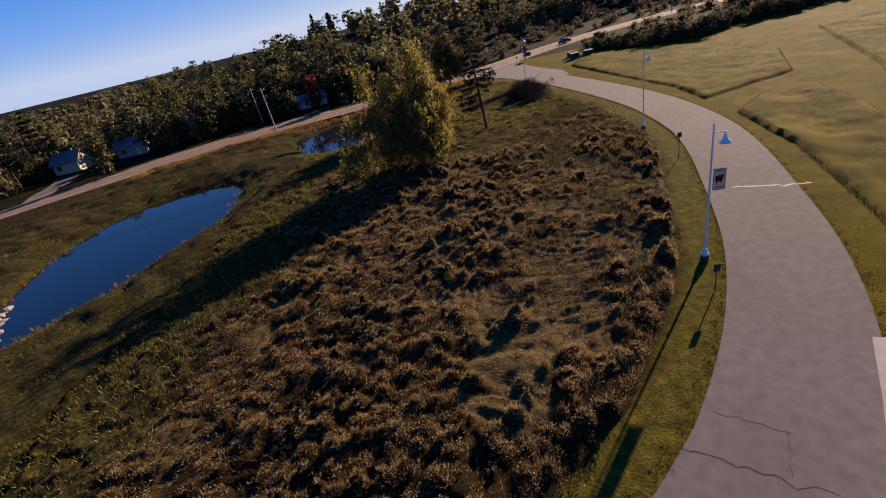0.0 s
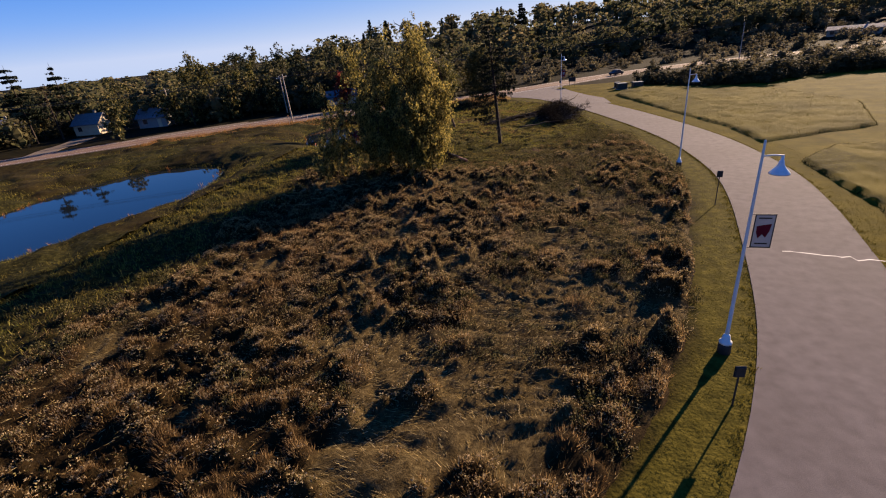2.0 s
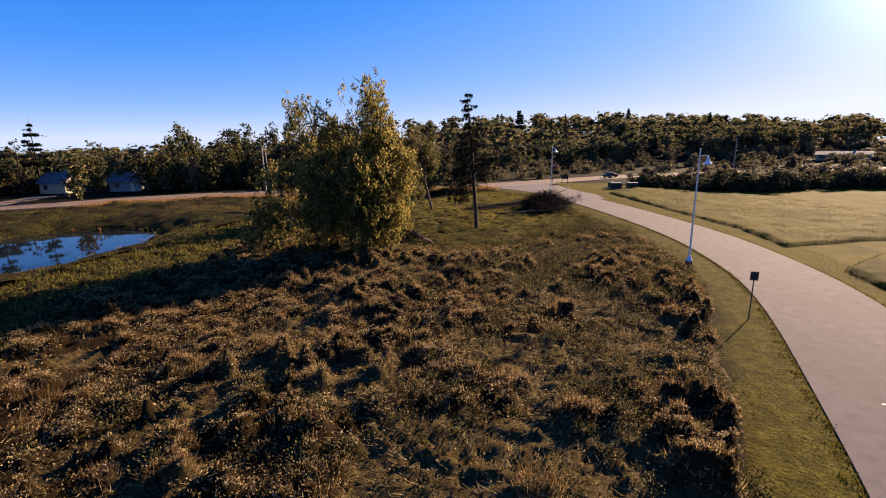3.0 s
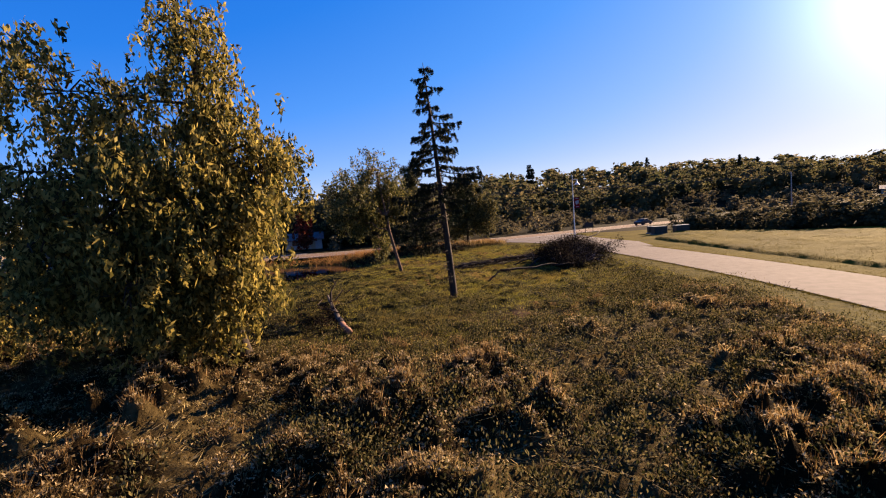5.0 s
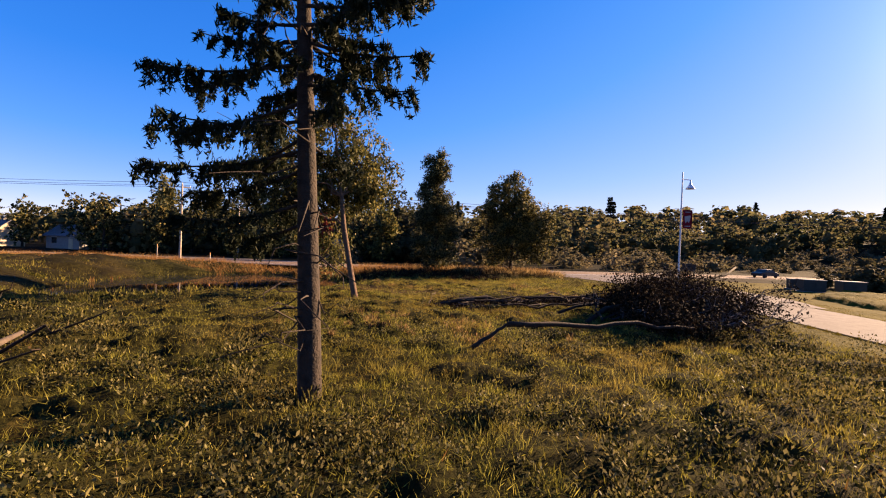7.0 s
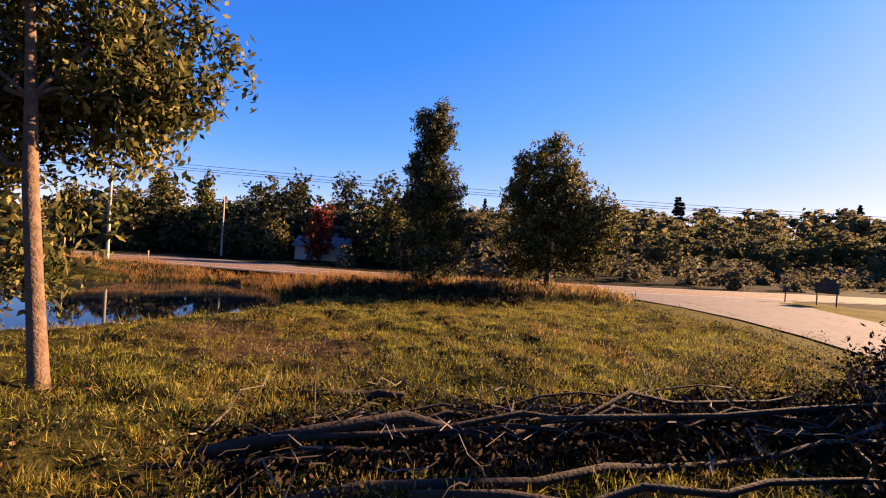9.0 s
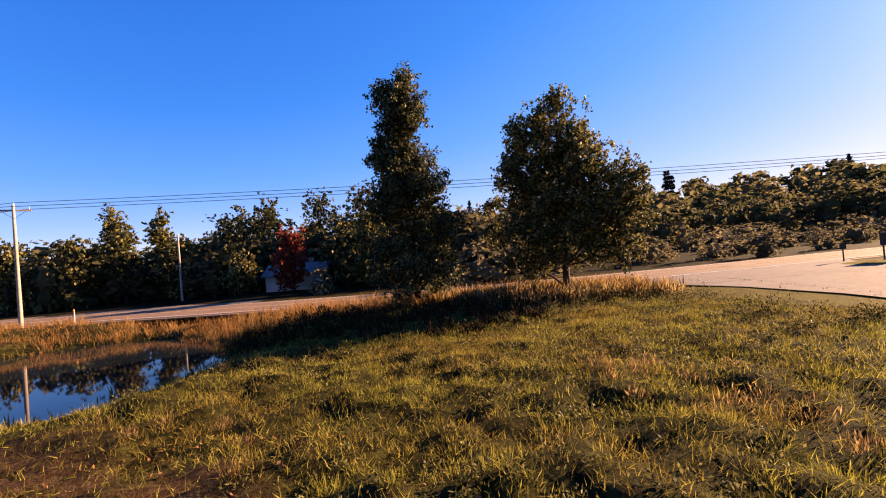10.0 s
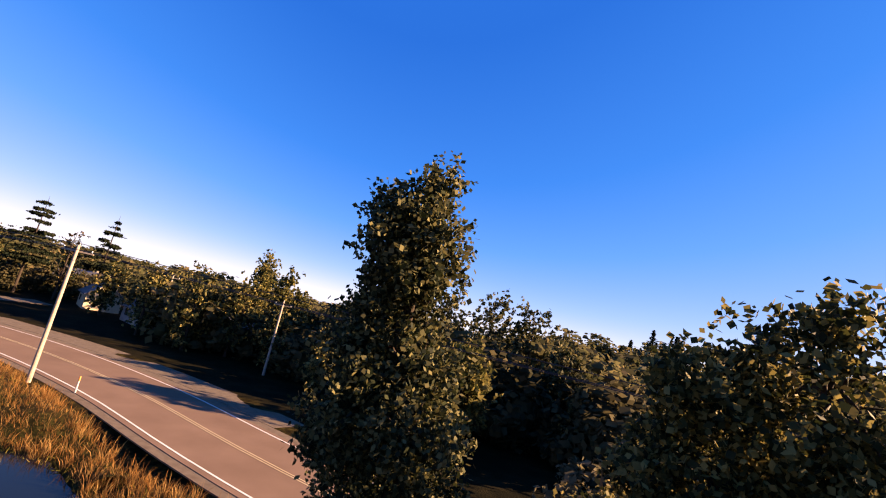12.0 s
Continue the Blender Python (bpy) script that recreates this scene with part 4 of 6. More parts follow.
def utility_pole(x, y, h, face, label, lean=0.0):
    t = thing("utility_pole", x, y, float(terrain(np.array([x]), np.array([y]))[0]), label, "utility pole", "poles along the road", face)
    part("pole", lathe("pole", [(0.17, -0.5), (0.16, 1.0), (0.13, h * 0.6), (0.1, h), (0.0, h + 0.03)], M["pole_wood"], 12), t)
    part("crossarm", box_mesh("crossarm", 2.2, 0.1, 0.13, M["pole_wood"], (0, 0.12, h - 0.45), 0.01), t)
    for s in (-0.95, 0.0, 0.95):
        part("insulator", lathe("insulator", [(0.03, 0), (0.05, 0.05), (0.035, 0.1), (0.05, 0.14), (0.0, 0.2)], M["lamp_shade"], 8, (s, 0.12, h - 0.38 if s else h)), t)
    for s in (-1, 1):
        v, f = tubes([[(s * 0.75, 0.1, h - 0.5, 0.015), (s * 0.08, 0.1, h - 1.1, 0.015)]], 5)
        part("brace", mesh_np("brace", v, f, M["black_metal"], True), t)
    return t


utility_pole(-46, 93, 10.2, 62, "tall weathered wooden utility pole with crossarm")
utility_pole(-58.6, 115, 9.2, 60, "wooden utility pole beyond the road before trees")
utility_pole(-88, 108, 9.2, 60, "wooden utility pole beyond the road")
utility_pole(-112, 62, 10.2, 62, "wooden utility pole beside the road")
utility_pole(70, 160, 10.2, 60, "wooden utility pole far along the road")


def cable(a, b, sag, label):
    s = np.linspace(0, 1, 24)
    p = np.array(a) + (np.array(b) - np.array(a)) * s[:, None]
    p[:, 2] -= sag * 4 * s * (1 - s)
    v, f = tubes([np.column_stack([p, np.full(24, 0.022)])], 4)
    tagged(new("overhead_wire", mesh_np("overhead_wire", v, f, M["wire"])), label, "wire", "overhead wires")


for k, o in enumerate((-0.95, 0.0, 0.95)):
    dz = 9.9 if o else 10.35
    ox, oy = o * 0.5, -o * 0.85
    cable((-46 + ox, 93 + oy, dz), (70 + ox, 160 + oy, dz), 1.0, "thin dark overhead wire between poles")
    cable((-46 + ox, 93 + oy, dz), (-112 + ox, 62 + oy, dz), 0.7, "thin dark overhead wire between poles")

# ---- the trees near the path ----
# big drooping willow-like tree
leafy_tree("willow_tree", -6.2, 45.5,
           [(0.6, 0, 12.0, 1.7, 1.7, 3.0, 0.95), (-4.6, -1.6, 12.0, 2.7, 2.5, 2.2, 0.9), (0.6, -0.2, 8.8, 2.5, 2.4, 2.6, 1.3), (0.8, -1.3, 5.6, 2.4, 2.3, 3.0, 1.6),
            (-2.5, 0.2, 7.6, 3.6, 3.2, 2.6, 1.4), (-7.2, -2.2, 6.6, 3.2, 2.8, 2.6, 1.1), (-1.5, -1.0, 4.2, 3.4, 2.8, 2.4, 1.3), (-8.8, -2.8, 3.4, 3.0, 2.6, 1.8, 1.1), (0.9, -1.2, 3.0, 2.0, 2.0, 1.4, 0.8), (-4.5, 0, 2.8, 2.6, 2.4, 1.5, 0.6), (-0.6, 0.2, 15.4, 2.2, 2.0, 1.3, 0.1), (2.3, 0.8, 8.7, 1.5, 1.4, 1.3, 0.5), (1.1, 5.2, 10.3, 0.9, 1.0, 0.7, 0.13), (1.6, 3.4, 8.2, 1.2, 1.2, 1.5, 0.4), (0.5, 2.0, 7.6, 1.8, 1.6, 2.2, 0.6), (2.0, -0.8, 7.0, 1.4, 1.5, 1.8, 0.6), (-4.2, 0.4, 9.2, 2.6, 2.4, 1.6, 0.7), (2.2, -0.8, 4.2, 1.6, 1.6, 1.6, 0.5), (-4.0, -1.6, 8.4, 3.0, 2.6, 2.2, 1.0), (-5.0, -2.0, 4.6, 3.0, 2.6, 1.8, 0.8), (-1.9, -0.6, 11.4, 2.2, 2.0, 2.0, 0.5), (0.2, 0.2, 14.9, 0.9, 0.9, 1.3, 0.2), (-0.4, -3.2, 7.2, 2.4, 2.2, 2.6, 1.0), (-3.2, -4.0, 6.2, 2.6, 2.4, 2.6, 1.0), (0.0, -3.0, 4.2, 2.2, 2.2, 1.7, 0.7)],
           [(1.5, -0.1, -0.4, 0.4), (1.3, -0.1, 0.5, 0.3), (0.8, 0, 2.2, 0.25), (0.3, 0.1, 5.0, 0.22), (0.0, 0.1, 8.0, 0.18), (0.3, 0, 11.0, 0.12), (0.2, 0.1, 13.5, 0.07), (0.1, 0.3, 16.2, 0.02)],
           84000, (0.27, 0.11), M["willow_leaf"], M["bark"], "large drooping tree with yellow-green autumn leaves in meadow", droop=0.8, seed=3, spread=0.42, twig_drop=0.4, clump=130, tuft=22, squash=0.97)
# ash behind it, leaning a little westward
leafy_tree("ash_tree", -6.4, 72.7,
           [(lx - 0.2 * lz, ly + 0.01 * lz, lz, *rest) for lx, ly, lz, *rest in [(0.2, 0, 10.8, 2.4, 2.4, 2.2, 1.0), (-2.4, 0.2, 8.6, 2.5, 2.4, 2.2, 1.1), (0.6, 2.1, 8.4, 1.7, 1.7, 2.0, 0.9), (-3.4, 0, 6.0, 2.2, 2.0, 1.6, 0.8), (-2.4, 1.2, 7.6, 1.8, 1.8, 1.5, 0.6), (0.8, 2.2, 6.8, 1.1, 1.0, 1.0, 0.5), (-1.6, 0.8, 3.5, 0.9, 0.9, 1.2, 0.25), (-0.9, 1.9, 7.0, 1.7, 1.5, 1.5, 0.7), (-4.6, 0.4, 7.6, 1.8, 1.8, 2.2, 0.6), (-1.8, -3.2, 7.8, 1.7, 1.7, 1.8, 0.5)]],
           [(lx - 0.2 * lz, ly + 0.01 * lz, lz, r) for lx, ly, lz, r in [(0, 0, -0.3, 0.24), (0.02, 0, 0.3, 0.19), (-0.05, 0, 2.0, 0.16), (-0.12, 0, 4.2, 0.15), (0.0, 0, 6.0, 0.12), (0.1, 0, 8.5, 0.08), (0.15, 0, 11.5, 0.03)]],
           28000, (0.25, 0.105), M["ash_leaf"], M["ash_bark"], "slender tree with bare trunk and fine green-brown leaves", droop=0.5, seed=5, spread=0.34, twig_drop=0.2, clump=110, tuft=14)
# columnar poplar by the far pond
leafy_tree("poplar_tree", -12.8, 99.9,
           [(0.9, -1.7, 12.3, 1.15, 1.15, 1.1, 0.8), (0.9, -1.7, 13.6, 0.55, 0.55, 0.7, 0.22), (-0.3, -1.9, 12.9, 0.5, 0.5, 0.6, 0.12), (0.5, -1.4, 11.0, 1.0, 1.0, 0.9, 0.5), (0.3, -0.9, 8.2, 1.5, 1.5, 1.3, 0.8), (-0.9, -1.2, 9.7, 1.0, 1.0, 0.9, 0.5), (0.7, -1.2, 9.2, 1.2, 1.3, 1.4, 0.7), (1.6, -0.8, 7.4, 1.2, 1.4, 1.2, 0.7), (-0.5, -0.6, 6.7, 1.7, 1.7, 1.3, 1.0), (0.1, 0, 4.6, 2.2, 2.0, 1.6, 1.5), (0.2, 0, 2.2, 2.5, 2.2, 1.5, 1.4), (2.4, -0.1, 5.2, 0.7, 0.9, 0.9, 0.3), (-2.1, 0, 4.2, 0.7, 0.8, 0.9, 0.25), (0.4, -0.9, 10.9, 0.7, 0.7, 0.7, 0.2)],
           [(0, 0, -0.4, 0.25), (0.05, 0, 1.5, 0.2), (0.1, 0, 5.0, 0.16), (0.6, -1.0, 9.0, 0.11), (0.9, -1.5, 12.5, 0.06), (1.1, -1.7, 13.6, 0.02)],
           54000, (0.16, 0.13), M["poplar_leaf"], M["bark"], "tall narrow poplar with dark glossy leaves by pond", droop=0.2, seed=8, spread=0.3, clump=150, tuft=18, squash=0.98)
# broad maple beside it
leafy_tree("maple_tree", -4.3, 103.4,
           [(0.5, -1.3, 11.3, 1.8, 1.8, 1.6, 1.0), (-1.4, -1.1, 10.4, 1.7, 1.8, 1.6, 0.9), (1.7, -1.0, 10.0, 1.2, 1.3, 1.2, 0.5), (2.2, -0.8, 7.9, 1.6, 2.0, 1.4, 0.8), (-2.9, -0.8, 7.6, 1.7, 1.9, 1.3, 0.8), (4.4, -0.3, 7.2, 0.8, 1.0, 1.5, 0.4), (4.6, -0.2, 5.0, 1.2, 1.4, 1.6, 0.6), (0.2, 0, 7.0, 2.8, 2.6, 2.2, 1.9), (-2.8, 0, 4.6, 2.2, 2.1, 1.4, 1.0), (2.4, 0, 4.4, 2.3, 2.2, 1.5, 1.1), (0.2, -0.2, 3.6, 2.8, 2.4, 1.6, 1.8), (4.0, 0.2, 2.6, 1.2, 1.4, 0.9, 0.3), (-2.2, 0, 2.4, 2.0, 1.8, 0.9, 0.5), (-4.6, 0, 6.6, 0.9, 1.0, 0.5, 0.15), (-1.6, -0.9, 8.8, 1.9, 1.8, 1.4, 0.9), (1.2, -0.9, 8.7, 2.0, 1.9, 1.5, 0.9), (-1.2, -0.4, 5.6, 2.3, 2.1, 1.5, 0.9), (2.2, -0.4, 5.9, 2.4, 2.0, 1.5, 0.9), (3.3, -0.4, 6.6, 1.6, 1.6, 1.6, 0.6)],
           [(0, 0, -0.4, 0.3), (0.0, 0, 0.6, 0.24), (0.05, 0, 2.2, 0.2), (0.1, -0.2, 5.0, 0.15), (0.3, -0.8, 9.0, 0.09), (0.4, -1.2, 11.9, 0.02)],
           56000, (0.18, 0.14), M["maple_leaf"], M["bark"], "broad round tree with green and yellowing leaves beside the road", droop=0.25, seed=9, spread=0.32, clump=150, tuft=18, squash=0.93, slim=0.92)


def conifer(name, x, y, h, r0, whorls, needles, label, seed, bare=0.1, top=(0, 0), z0=0.0, gaps=0.25, mat="spruce_needle", category="tree", needle=(0.3, 0.045), dead=0, flat=0.16, boughs=()):
    """Straight leader, drooping whorled boughs, hanging needle sprays, gaps where boughs died."""
    g = np.random.default_rng(seed)
    t = thing(name, x, y, z0, label, category)
    lead = np.array([(top[0] * s + 0.05 * math.sin(3 * s), top[1] * s, h * s, 0.24 * (1 - s) ** 0.8 + 0.015) for s in np.linspace(0, 1, 14)])
    lead[0, 2] -= 0.3
    paths, cs, limbs = [lead], [], []
    for w in range(whorls):
        s = bare + (1 - bare) * (w + g.uniform(-0.3, 0.3)) / whorls
        s = min(max(s, bare), 0.985)
        n = g.integers(3, 6)
        a0 = g.uniform(0, 6.28)
        R = r0 * (1 - s) ** 0.75 * (0.35 + 0.65 * min(1, (s - bare) / 0.12 + 0.4)) + 0.25
        fz = s * h
        for q in range(n):
            if g.uniform() < gaps:
                continue
            limbs.append((fz, a0 + q * 6.28 / n + g.normal(0, 0.25), R * g.uniform(0.45, 1.2)))
    for fz, a, L in limbs + [(q[0], radians(q[1]), q[2]) for q in boughs]:
        fx, fy = np.interp(fz, lead[:, 2], lead[:, 0]), np.interp(fz, lead[:, 2], lead[:, 1])
        m = 8
        u = np.linspace(0, 1, m)
        px, py = fx + np.cos(a) * L * u, fy + np.sin(a) * L * u
        pz = fz - 0.32 * L * u + 0.2 * L * u ** 2.5
        paths.append(np.column_stack([px, py, pz, 0.035 * (1 - u) + 0.008]))
        k, tw = int(needles * L), int(8 * L) + 4
        tu = g.uniform(0.15, 1.0, tw) ** 0.8
        ts = g.normal(0, 1, tw) * (flat * 2.6 * L * (1.15 - tu) + 0.05)
        th = g.uniform(0.1, 0.28 + 0.1 * L, tw)
        j, q = g.integers(0, tw, k), g.uniform(0, 1, k)
        uu, side = tu[j] + 0.1 * q / L, ts[j] * q
        cx, cy = fx + np.cos(a) * L * uu - np.sin(a) * side, fy + np.sin(a) * L * uu + np.cos(a) * side
        cz = fz - 0.32 * L * uu + 0.2 * L * uu ** 2.5 - th[j] * q ** 1.4
        cs.append(np.column_stack([cx, cy, cz]) + g.normal(0, 0.035, (k, 3)))
    for k in range(dead):
        fz = h * g.uniform(0.1, bare + 0.12)
        a, L = g.uniform(0, 6.28), g.uniform(0.5, 2.0)
        fx, fy = np.interp(fz, lead[:, 2], lead[:, 0]), np.interp(fz, lead[:, 2], lead[:, 1])
        paths.append(bent((fx, fy, fz), (fx + L * math.cos(a), fy + L * math.sin(a), fz - 0.25 * L), 0.022, 0.005, 5, 0.4, 0.0, g))
    v, f = tubes(paths, 9)
    part("trunk", mesh_np("trunk", v, f, M["bark"], True), t)
    v, f = leaf_quads(np.concatenate(cs), needle[0], needle[1], 0.5, g)
    part("crown", mesh_np("crown", v, f, M[mat]), t)
    return t


conifer("spruce_tree", 1.9, 57.9, 15.4, 4.0, 19, 420, "tall thin dark spruce with drooping ragged boughs", 21, bare=0.42, top=(-1.0, -0.1), gaps=0.22, dead=46, needle=(0.17, 0.04), flat=0.07,
        boughs=[(7.4, 175, 3.4), (7.0, 215, 3.0), (6.6, 150, 3.2), (6.2, 190, 3.8), (5.8, 235, 2.6), (5.5, 165, 3.6), (5.2, 205, 3.3), (4.8, 180, 3.4), (4.5, 140, 2.6), (4.1, 195, 3.0), (3.7, 170, 2.6), (6.8, 20, 2.4), (6.0, -30, 1.6), (7.6, 60, 2.0), (5.4, 95, 2.2), (8.2, -10, 3.0), (8.9, 15, 2.7)])

# ---- fallen log, cut trunk and brush pile ----
g0 = np.random.default_rng(31)
t = thing("fallen_log", -4.5, 53.5, 0.0, "fallen trunk with bare orange wood and broken limbs lying in grass", "log")
path = [(2.9, -4.6, 0.16, 0.16), (2.65, -4.25, 0.17, 0.19), (2.3, -3.8, 0.18, 0.175), (1.7, -2.9, 0.2, 0.17)]
v, f = tubes([capped(path)], 12)
part("bare_trunk", mesh_np("bare_trunk", v, f, M["bare_wood"], True), t, "barkless orange-brown trunk length")
v, f = tubes([capped([(1.72, -2.93, 0.2, 0.185), (1.4, -2.4, 0.22, 0.19), (1.1, -2.0, 0.22, 0.165), (0.2, -0.4, 0.22, 0.15), (-0.8, 1.2, 0.25, 0.12), (-1.8, 2.8, 0.42, 0.1), (-2.4, 3.8, 0.6, 0.05)])], 10)
part("trunk", mesh_np("trunk", v, f, M["log_bark"], True), t)
for k, (a, b, r) in enumerate([((-1.4, 2.2, 0.4), (-1.2, 2.6, 2.0), 0.08), ((-1.2, 2.6, 1.5), (-0.7, 2.8, 2.2), 0.04), ((-1.8, 2.8, 0.4), (-0.2, 4.6, 1.3), 0.06), ((-0.2, 0.2, 0.4), (-1.9, 0.8, 1.1), 0.06), ((0.6, -1.0, 0.4), (-0.9, -0.6, 0.9), 0.05), ((-0.8, 1.2, 0.3), (0.8, 2.4, 0.8), 0.05)]):
    v, f = tubes([bent(a, b, r, 0.012, 6, 0.4, 0, g0)], 7)
    part("limb", mesh_np("limb", v, f, M["dead_bark"], True), t)

# dead leaves that also stand in for the dark shadow beside the log
u = g0.uniform(0, 1, 5200)
dead_leaf_shade = np.column_stack([2.2 - 4.4 * u - np.abs(g0.normal(0, 1.0, 5200)), -3.6 + 6.6 * u + g0.normal(0, 0.6, 5200), g0.uniform(0.03, 0.5, 5200) * g0.uniform(0.2, 1, 5200)])
v, f = leaf_quads(dead_leaf_shade, 0.12, 0.06, 0.3, g0)
part("withered_foliage", mesh_np("withered_foliage", v, f, M["withered"]), t, "dark withered leaves along the trunk, also standing for its shadow")

t = thing("brush_pile", 9.0, 76.5, 0.0, "large pile of felled logs, dead branches and withered leaves on grass", "brush pile")
for a, b, r in [((-10.3, -3.9, 0.15), (0.2, 5.6, 0.5), 0.17), ((-10.6, -4.5, 0.1), (-4.8, 0.4, 0.2), 0.12), ((-10.6, -0.9, 0.15), (-9.2, 0.0, 0.25), 0.2), ((-9.2, -3.2, 0.42), (-1.5, 4.6, 0.62), 0.08), ((-8.4, -4.2, 0.15), (-1.0, 2.4, 0.45), 0.13),
                ((-7.6, -1.6, 0.3), (0.5, 4.6, 0.8), 0.07), ((-9.6, -1.8, 0.2), (-3.0, 4.6, 0.45), 0.05), ((-7.0, -3.4, 0.35), (0.4, 1.6, 0.7), 0.1), ((-9.9, -2.9, 0.14), (-5.2, 1.9, 0.3), 0.09), ((-6.2, -0.4, 0.5), (2.4, 5.2, 1.1), 0.1),
                ((-5.6, -12.6, 0.05), (-4.6, -11.8, 0.85), 0.13), ((-4.6, -11.8, 0.85), (1.5, -7.0, 0.6), 0.15), ((-2.5, -5.5, 0.2), (5.5, 6.5, 2.7), 0.17), ((-4.0, -3.0, 0.2), (3.0, 4.2, 1.6), 0.12)]:
    v, f = tubes([capped(bent(a, b, r * 0.62, r * 0.34, 10, 0.08, 0.0, g0))], 10)
    part("log", mesh_np("log", v, f, M["dead_bark"], True), t)
fans, withered = [], []
for k in range(64):
    a = np.array([g0.uniform(-2.0, 2.4), g0.uniform(-6.5, 2.2), g0.uniform(0.05, 0.6)])
    th = g0.normal(0.75, 0.55)
    L = g0.uniform(2.0, 4.8)
    rise = g0.uniform(0.1, 0.42)
    b = a + L * np.array([math.cos(th), math.sin(th), rise])
    b[2] = min(b[2], 2.9)
    main = bent(a, b, 0.055, 0.012, 8, 0.25, 0.0, g0)
    fans.append(main)
    for q in range(int(9 * L)):
        u = g0.uniform(0.15, 1.0)
        c = np.array([np.interp(u, np.linspace(0, 1, 8), main[:, i]) for i in range(3)])
        d = (b - a) / L + g0.normal(0, 0.75, 3)
        d[2] += 0.12
        d = d / np.linalg.norm(d) * g0.uniform(0.35, 1.3) * (1.2 - 0.5 * u)
        e = c + d
        e[2] = max(e[2], 0.05)
        fans.append(bent(c, e, 0.014, 0.004, 4, 0.3, 0, g0))
        m = g0.integers(3, 11)
        s_ = g0.uniform(0.2, 1, m)[:, None]
        withered.append(c + (e - c) * s_ + g0.normal(0, 0.1, (m, 3)))
for k in range(150):
    u = g0.uniform(0, 1)
    c = np.array([-9.5 + 9.5 * u + g0.normal(0, 0.9), -3.2 + 8.0 * u + g0.normal(0, 1.0), g0.uniform(0.1, 0.6)])
    d = np.array([g0.normal(-0.7, 1.0), g0.normal(-0.5, 0.9), abs(g0.normal(0.06, 0.2))])
    d = d / np.linalg.norm(d) * g0.uniform(0.6, 2.2)
    fans.append(bent(c, c + d, g0.uniform(0.01, 0.022), 0.005, 6, 0.2, 0, g0))
for cx, cy, cz, rr, rz, m in [(0.3, -4.4, 0.8, 1.6, 0.9, 3000), (0.5, -2.2, 1.0, 1.7, 1.2, 3600), (1.4, 0.6, 1.2, 1.8, 1.3, 3000), (2.6, 2.8, 1.4, 1.6, 1.1, 1800), (1.0, -6.4, 0.5, 1.6, 0.7, 2200), (-0.6, -0.2, 0.7, 1.3, 0.8, 1600), (2.8, -3.0, 0.9, 1.7, 1.1, 2400), (3.4, -0.4, 1.0, 1.5, 1.1, 1600), (-0.7, -2.6, 1.0, 1.4, 1.3, 2600), (0.6, 5.2, 1.0, 1.4, 1.0, 1800)]:
    m = int(1.7 * m)
    withered.append(in_lobe(m, (cx, cy, cz), (rr, rr, rz), g0, 0.1) + g0.normal(0, 0.25, (m, 3)))
# bed of dark leaves along the logs, doubling as the shadow on the ground
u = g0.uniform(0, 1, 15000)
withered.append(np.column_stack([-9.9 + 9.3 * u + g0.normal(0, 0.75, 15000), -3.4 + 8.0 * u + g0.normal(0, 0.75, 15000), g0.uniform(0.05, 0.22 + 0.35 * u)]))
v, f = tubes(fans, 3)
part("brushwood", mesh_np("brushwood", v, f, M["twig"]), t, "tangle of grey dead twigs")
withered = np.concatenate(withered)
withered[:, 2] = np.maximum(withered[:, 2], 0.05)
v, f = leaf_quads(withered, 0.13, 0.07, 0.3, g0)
part("withered_foliage", mesh_np("withered_foliage", v, f, M["withered"]), t, "withered brown leaves, with a dark bed standing for shade along the logs")

